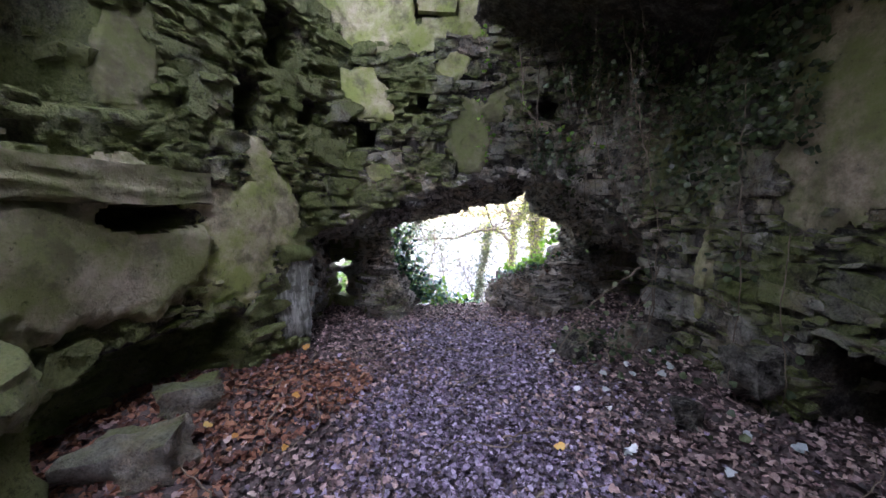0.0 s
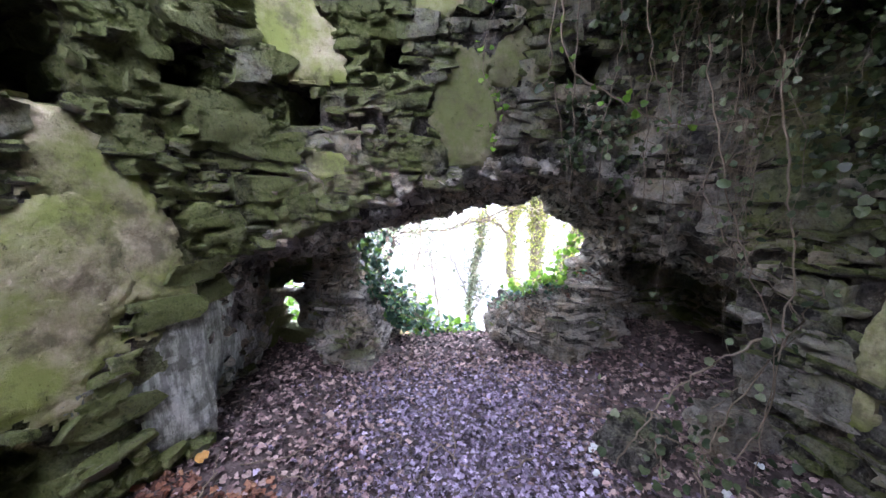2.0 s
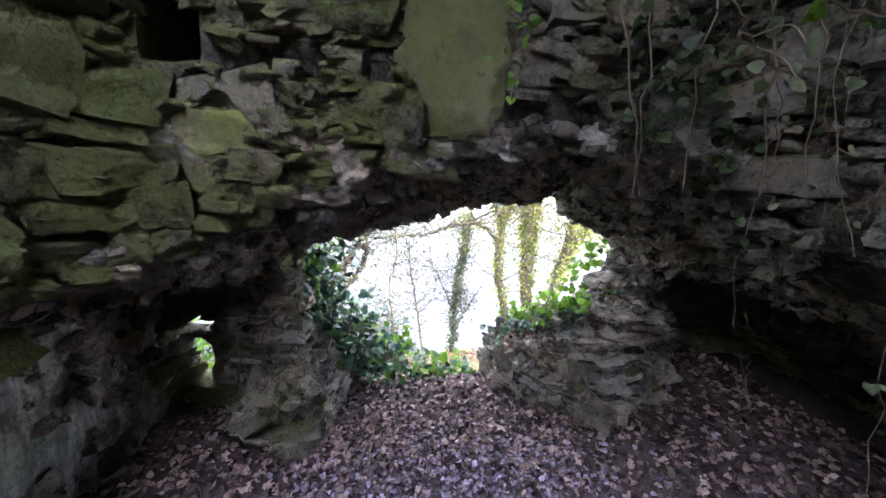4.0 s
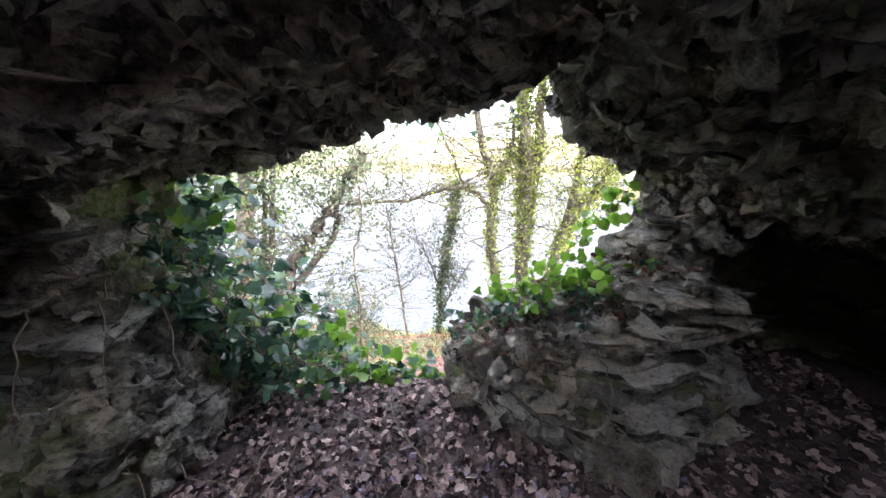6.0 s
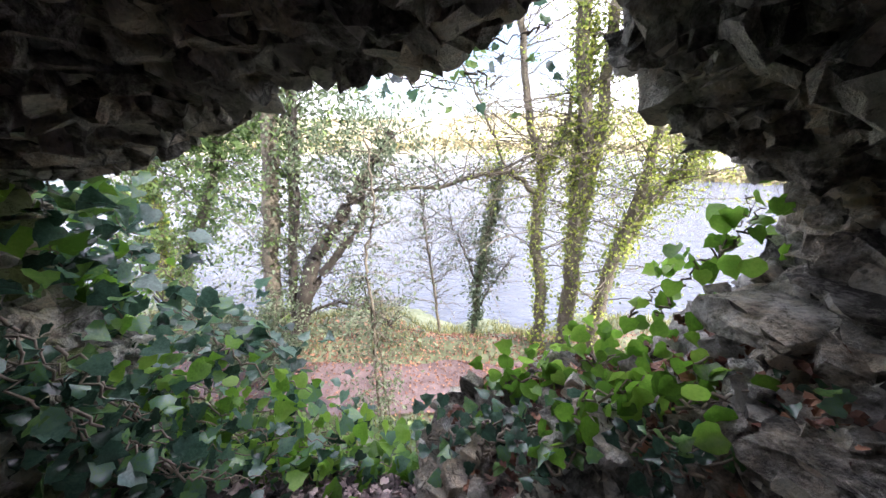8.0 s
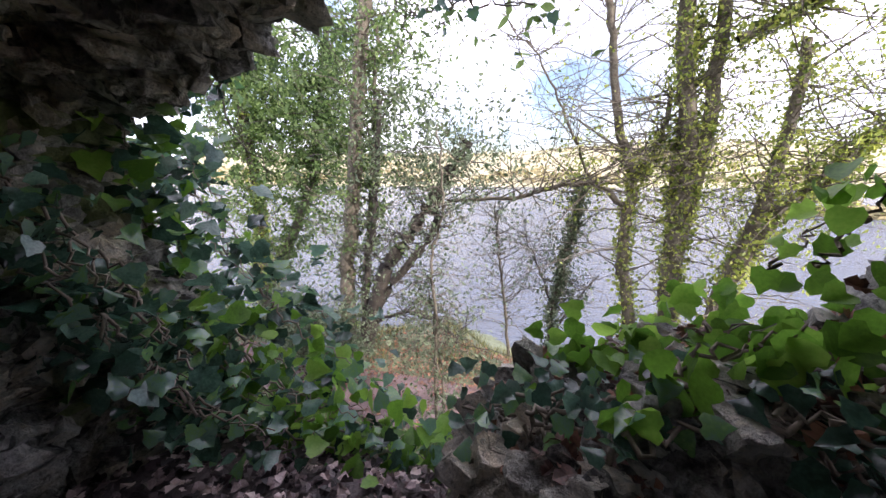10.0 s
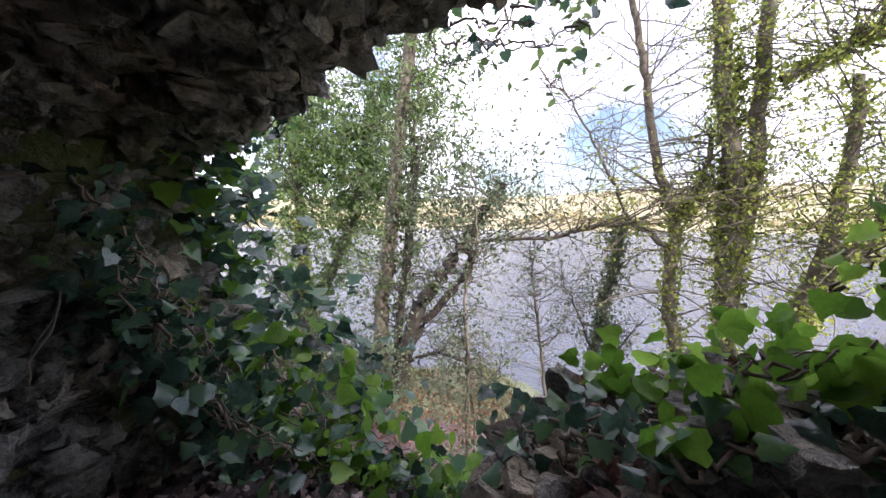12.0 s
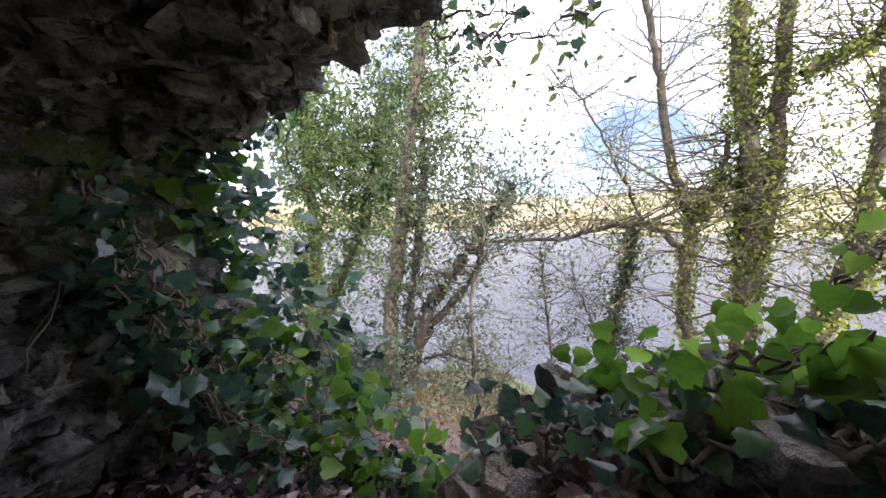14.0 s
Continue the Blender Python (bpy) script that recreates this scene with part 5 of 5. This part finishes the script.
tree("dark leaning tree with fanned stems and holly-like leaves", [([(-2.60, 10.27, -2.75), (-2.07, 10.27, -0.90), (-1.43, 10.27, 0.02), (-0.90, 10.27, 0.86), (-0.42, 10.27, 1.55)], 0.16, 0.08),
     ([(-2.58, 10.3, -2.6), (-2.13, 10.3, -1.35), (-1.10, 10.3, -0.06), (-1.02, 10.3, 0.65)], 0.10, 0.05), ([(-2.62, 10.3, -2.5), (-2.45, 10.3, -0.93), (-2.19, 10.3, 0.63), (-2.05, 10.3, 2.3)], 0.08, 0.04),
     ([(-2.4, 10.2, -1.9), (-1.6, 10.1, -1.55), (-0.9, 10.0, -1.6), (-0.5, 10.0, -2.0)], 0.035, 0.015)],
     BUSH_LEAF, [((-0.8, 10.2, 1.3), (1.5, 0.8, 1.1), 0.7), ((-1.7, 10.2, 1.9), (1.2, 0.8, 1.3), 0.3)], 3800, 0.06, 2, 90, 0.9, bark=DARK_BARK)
tree("slender forked tree with a low level bough", [([(2.27, 10.4, -2.75), (2.25, 10.4, -1.3), (2.08, 10.4, -0.14), (2.11, 10.4, 0.87), (1.82, 10.4, 1.86), (1.58, 10.4, 3.34), (1.3, 10.4, 4.6)], 0.11, 0.04),
     ([(2.11, 10.4, 0.87), (2.39, 10.4, 1.43), (2.5, 10.4, 2.2)], 0.06, 0.03), ([(2.1, 10.4, 0.4), (1.6, 10.4, 0.85), (0.85, 10.4, 0.77), (0.34, 10.4, 0.62), (-0.82, 10.4, 0.55)], 0.05, 0.03), ([(1.55, 10.4, 0.85), (1.2, 10.3, 1.6), (0.7, 10.2, 2.6), (0.2, 10.2, 3.2)], 0.025, 0.01)],
     SUNLIT_IVY, [((1.5, 10.4, 1.0), (0.5, 0.4, 0.7), 1.0)], 700, 0.05, 3, 110, 1.2, [0, 0, 1], 1300, SUNLIT_IVY, 0.04, clad_top=0.6)
tree("tall ivy-clad tree with twin stems in sunlight", [([(2.75, 10.3, -2.7), (2.75, 10.3, -0.7), (2.74, 10.3, 0.09), (2.80, 10.3, 1.17), (2.55, 10.3, 2.75), (2.49, 10.3, 3.85), (2.4, 10.3, 5.6)], 0.15, 0.08),
     ([(2.76, 10.3, -0.3), (2.94, 10.3, 1.39), (2.96, 10.3, 3.74), (3.05, 10.3, 5.5)], 0.11, 0.06), ([(2.80, 10.35, -0.6), (2.65, 10.4, 1.0), (2.72, 10.4, 3.0)], 0.06, 0.04)],
     SUNLIT_IVY, [((2.72, 10.3, 2.8), (0.7, 0.5, 2.8), 1.0)], 3200, 0.042, 4, 90, 0.9, [0, 0, 2, 2, 1], 2700, SUNLIT_IVY, 0.042)
tree("leaning tree hung with yellow-green ivy", [([(3.15, 9.90, -2.75), (3.15, 9.90, -1.51), (3.32, 9.90, -0.43), (3.56, 9.90, 0.61), (3.69, 9.90, 1.67), (3.69, 9.90, 2.54)], 0.13, 0.05), ([(3.32, 9.90, -0.43), (3.62, 9.90, 0.29), (4.12, 9.90, 0.93), (4.54, 9.90, 1.45), (4.89, 9.90, 1.85), (5.25, 9.90, 2.47)], 0.10, 0.05), ([(3.0, 9.9, 2.6), (3.56, 9.9, 2.86), (3.9, 9.9, 3.1), (4.8, 9.9, 3.9)], 0.05, 0.03)],
     SUNLIT_IVY, [((3.9, 9.9, 1.3), (1.3, 0.7, 1.4), 0.6), ((4.4, 9.9, 2.8), (1.5, 0.7, 1.2), 0.4)], 5200, 0.04, 5, 130, 1.0, [0, 1, 1, 2], 2200, SUNLIT_IVY, 0.045)
tree("ivy-wrapped trunk further along the bank", [([(-6.9, 12.0, -3.4), (-6.7, 12.0, -1.5), (-6.6, 12.0, 0.4), (-6.9, 12.0, 3.7), (-7.0, 12, 6)], 0.16, 0.09)], IVY, [((-6.6, 12, 3.0), (1.6, 1.0, 2.4), 1.0)], 9000, 0.085, 6, 60, 1.0, [0], 1800, SUNLIT_IVY, 0.06)
tree("reddish leaning trunk further along the bank", [([(-6.5, 12.1, -3.4), (-6.2, 12.1, -1.6), (-5.2, 12.1, 0.3), (-4.7, 12.1, 1.9), (-4.2, 12.1, 4.4)], 0.15, 0.07)], IVY, [((-4.9, 12, 2.6), (1.4, 1.0, 2.0), 1.0)], 9000, 0.08, 7, 60, 1.0, [0], 1300, IVY, 0.055)
tree("small ivy-clad sapling above the water", [([(1.03, 11.2, -3.0), (1.10, 11.2, -1.65), (1.25, 11.2, -0.55), (1.38, 11.2, 0.2), (1.45, 11.2, 0.9)], 0.06, 0.02), ([(1.08, 11.2, -2.2), (1.5, 11.2, -1.4), (1.9, 11.2, -0.8)], 0.025, 0.01), ([(1.12, 11.2, -1.6), (0.8, 11.2, -0.8), (0.5, 11.2, -0.1)], 0.025, 0.01)],
     BUSH_LEAF, [((1.2, 11.2, -0.8), (0.5, 0.4, 1.4), 1.0)], 700, 0.06, 8, 60, 0.7, [0], 1500, BUSH_LEAF, 0.045)
tree("thin bare sapling above the water", [([(0.29, 11.2, -2.95), (0.16, 11.2, -1.6), (0.03, 11.2, -0.68), (-0.1, 11.2, 0.4)], 0.035, 0.015)], BUSH_LEAF, [((0.1, 11.2, -0.6), (0.6, 0.4, 1.2), 1.0)], 300, 0.05, 9, 40, 0.7)
tree("thin leafy stem beside the path", [([(-0.32, 8.2, -2.6), (-0.31, 8.1, -1.59), (-0.28, 8.0, -0.65), (-0.32, 8.0, 0.12), (-0.19, 8.0, 0.57), (-0.25, 8.0, 1.5)], 0.022, 0.010), ([(-0.2, 8.2, -2.6), (-0.22, 8.1, -1.4), (-0.36, 8.0, -0.3)], 0.015, 0.008)],
     BUSH_LEAF, [((-0.3, 8.0, -1.3), (0.35, 0.3, 1.5), 1.0)], 900, 0.045, 10, 50, 0.35)
tree("low grey-green bush beside the path", [([(-2.9, 9.35, -2.7), (-3.0, 9.35, -1.9), (-3.1, 9.35, -1.2)], 0.03, 0.01), ([(-2.9, 9.35, -2.7), (-2.4, 9.3, -2.0), (-2.2, 9.3, -1.6)], 0.02, 0.01), ([(-2.9, 9.35, -2.7), (-3.7, 9.35, -1.9), (-4.1, 9.35, -1.2)], 0.02, 0.01)],
     BUSH_LEAF, [((-3.2, 9.35, -1.8), (1.4, 0.6, 0.9), 1.0)], 3600, 0.06, 11, 50, 0.5, name="bush")
tree("overhanging twigs with a few leaves", [([(0.6, 6.6, 3.4), (0.62, 6.5, 2.6), (0.50, 6.5, 2.2), (0.3, 6.5, 1.9)], 0.014, 0.005), ([(0.0, 6.6, 3.2), (0.05, 6.5, 2.5), (-0.05, 6.5, 2.1), (0.1, 6.5, 1.7)], 0.012, 0.004), ([(0.6, 6.6, 3.3), (-0.2, 6.6, 2.8), (-0.9, 6.5, 2.2), (-1.3, 6.5, 1.7)], 0.012, 0.004), ([(-0.9, 6.5, 2.3), (-1.5, 6.6, 1.5), (-1.1, 6.6, 1.0)], 0.01, 0.004)],
     IVY, [((-1.2, 6.6, 1.6), (0.6, 0.3, 0.6), 0.5), ((0.85, 6.3, 2.0), (0.3, 0.2, 0.35), 0.5)], 260, 0.06, 12, 24, 0.5)


# ---- bank, grass, far shore ----
rng = np.random.default_rng(9)
n = 22000
gp = np.stack([rng.uniform(-9, 9, n), np.where(rng.random(n) < 0.35, rng.uniform(6.0, 8.4, n), rng.uniform(10.1, 14.2, n)), np.zeros(n)], 1)
gp = gp[np.array([noise.noise((a * 1.1, b * 1.6, 2.0)) for a, b, _ in gp]) > -0.05]
n = len(gp)
gp[:, 2] = ground_height(gp[:, 0], gp[:, 1])
lean = rng.normal(0, 0.35, (n, 2))
tall = rng.uniform(0.08, 0.34, n)
wide = rng.uniform(0.006, 0.016, n)
ang = rng.uniform(0, 6.28, n)
side_v = np.stack([np.cos(ang), np.sin(ang), 0 * ang], 1) * wide[:, None]
tip = gp + np.stack([lean[:, 0] * tall, lean[:, 1] * tall, tall], 1)
gv = np.stack([gp - side_v, gp + side_v, tip], 1).reshape(-1, 3)
grass = mesh_object("grass", gv, np.arange(3 * n).reshape(-1, 3), GRASS)
tagged(grass, "long pale winter grass on the bank", "grass", kind="stuff")
n = 9000
lp = np.stack([rng.uniform(-7, 7, n), np.where(rng.random(n) < 0.6, rng.normal(10.3, 0.45, n), rng.uniform(8.4, 10.4, n)), np.zeros(n)], 1)
lp[:, 2] = ground_height(lp[:, 0], lp[:, 1]) + 0.06
bank_leaves = joined_leaves("bank_leaf_litter", "dead", lp, random_frames(n, rng, (0, -0.2, 1), 0.4), rng.uniform(0.03, 0.06, n), RUST, None, "russet fallen leaves along the path", 0.5)
tagged(bank_leaves, category="leaves")
n = 2600
up_leaf = np.stack([rng.uniform(-4, 4, n), rng.uniform(5.7, 8.3, n), np.zeros(n)], 1)
up_leaf[:, 2] = ground_height(up_leaf[:, 0], up_leaf[:, 1]) + np.abs(rng.normal(0.05, 0.1, n))
ivy_bank = joined_leaves("ground_ivy", "ivy", up_leaf, random_frames(n, rng, (0, -0.2, 1), 0.5), rng.uniform(0.04, 0.09, n), IVY, None, "ground ivy on the slope below the wall")
tagged(ivy_bank, category="ivy")

# a reedy point of land nearer by, along the shore
n = 16000
rx = rng.uniform(34, 150, n)
reach = 13 * np.clip((rx - 34) / 25, 0.12, 1)
ry = 66 - 0.18 * (rx - 34) + rng.normal(0, 0.42, n) * reach
rz = WATER_Z + rng.uniform(0, 1, n) ** 1.5 * (0.8 + 5.2 * np.clip((rx - 36) / 26, 0, 1)) * (0.75 + 0.5 * np.array([noise.noise((a / 7.0, b / 9.0, 1.0)) for a, b in zip(rx, ry)]))
point = joined_leaves("reed_bed", "small", np.stack([rx, ry, rz], 1), random_frames(n, rng, (0, -0.8, 0.3), 0.5), rng.uniform(0.5, 1.5, n), FAR_TREES, None, "tan reeds and scrub on a point of the shore", 0.4)
tagged(point, category="reeds")

# hedges and woods across the lake
n = 9000
wx = rng.uniform(-520, 520, n)
row = rng.choice((215.0, 262.0, 330.0, 430.0), n, p=(0.42, 0.18, 0.2, 0.2))
wy = row + rng.normal(0, 5, n)
wz = np.interp(wy, (100, 170, 200, 260, 480, 900), (-7, -6, -4.0, 3, 34, 55)) + 4 * np.sin(wx / 90.0) * np.clip((wy - 220) / 200, 0, 1)
gaps = np.array([noise.noise((a / 38.0, b / 30.0, 0.5)) for a, b in zip(wx, row)]) > -0.12
high = rng.uniform(1.0, 8.0, n) * (0.6 + 0.5 * np.array([noise.noise((a / 21.0, 3.3, b / 50)) for a, b in zip(wx, row)]))
wp = np.stack([wx, wy, wz + np.clip(high, 0.3, 9)], 1)[gaps]
far_woods = joined_leaves("far_woods", "round", wp, random_frames(len(wp), rng), rng.uniform(1.2, 3.2, len(wp)), FAR_TREES, None, "brown and olive woods on the far shore", 0.6)
tagged(far_woods, category="trees")


# ---- the wall stones, laid last ----
lay_stones(placed, 300, "wall_stones", "coursed rubble stones, mossy grey", STONE_JOINED, STONE_VERTS, STONE_FACES, 32)
lay_stones(pins, 0, "pinning_stones", "small stones wedged in the joints", STONE_JOINED, STONE_VERTS, STONE_FACES, 32)
lay_stones(rubble, 0, "broken_rubble", "jagged broken rubble of slabs and mortar", RUBBLE, CHUNK_VERTS, CHUNK_FACES, 28)
lay_stones(crumbs, 0, "rubble_crumbs", "small broken stones and mortar lumps", RUBBLE, STONE_VERTS, STONE_FACES, 45)
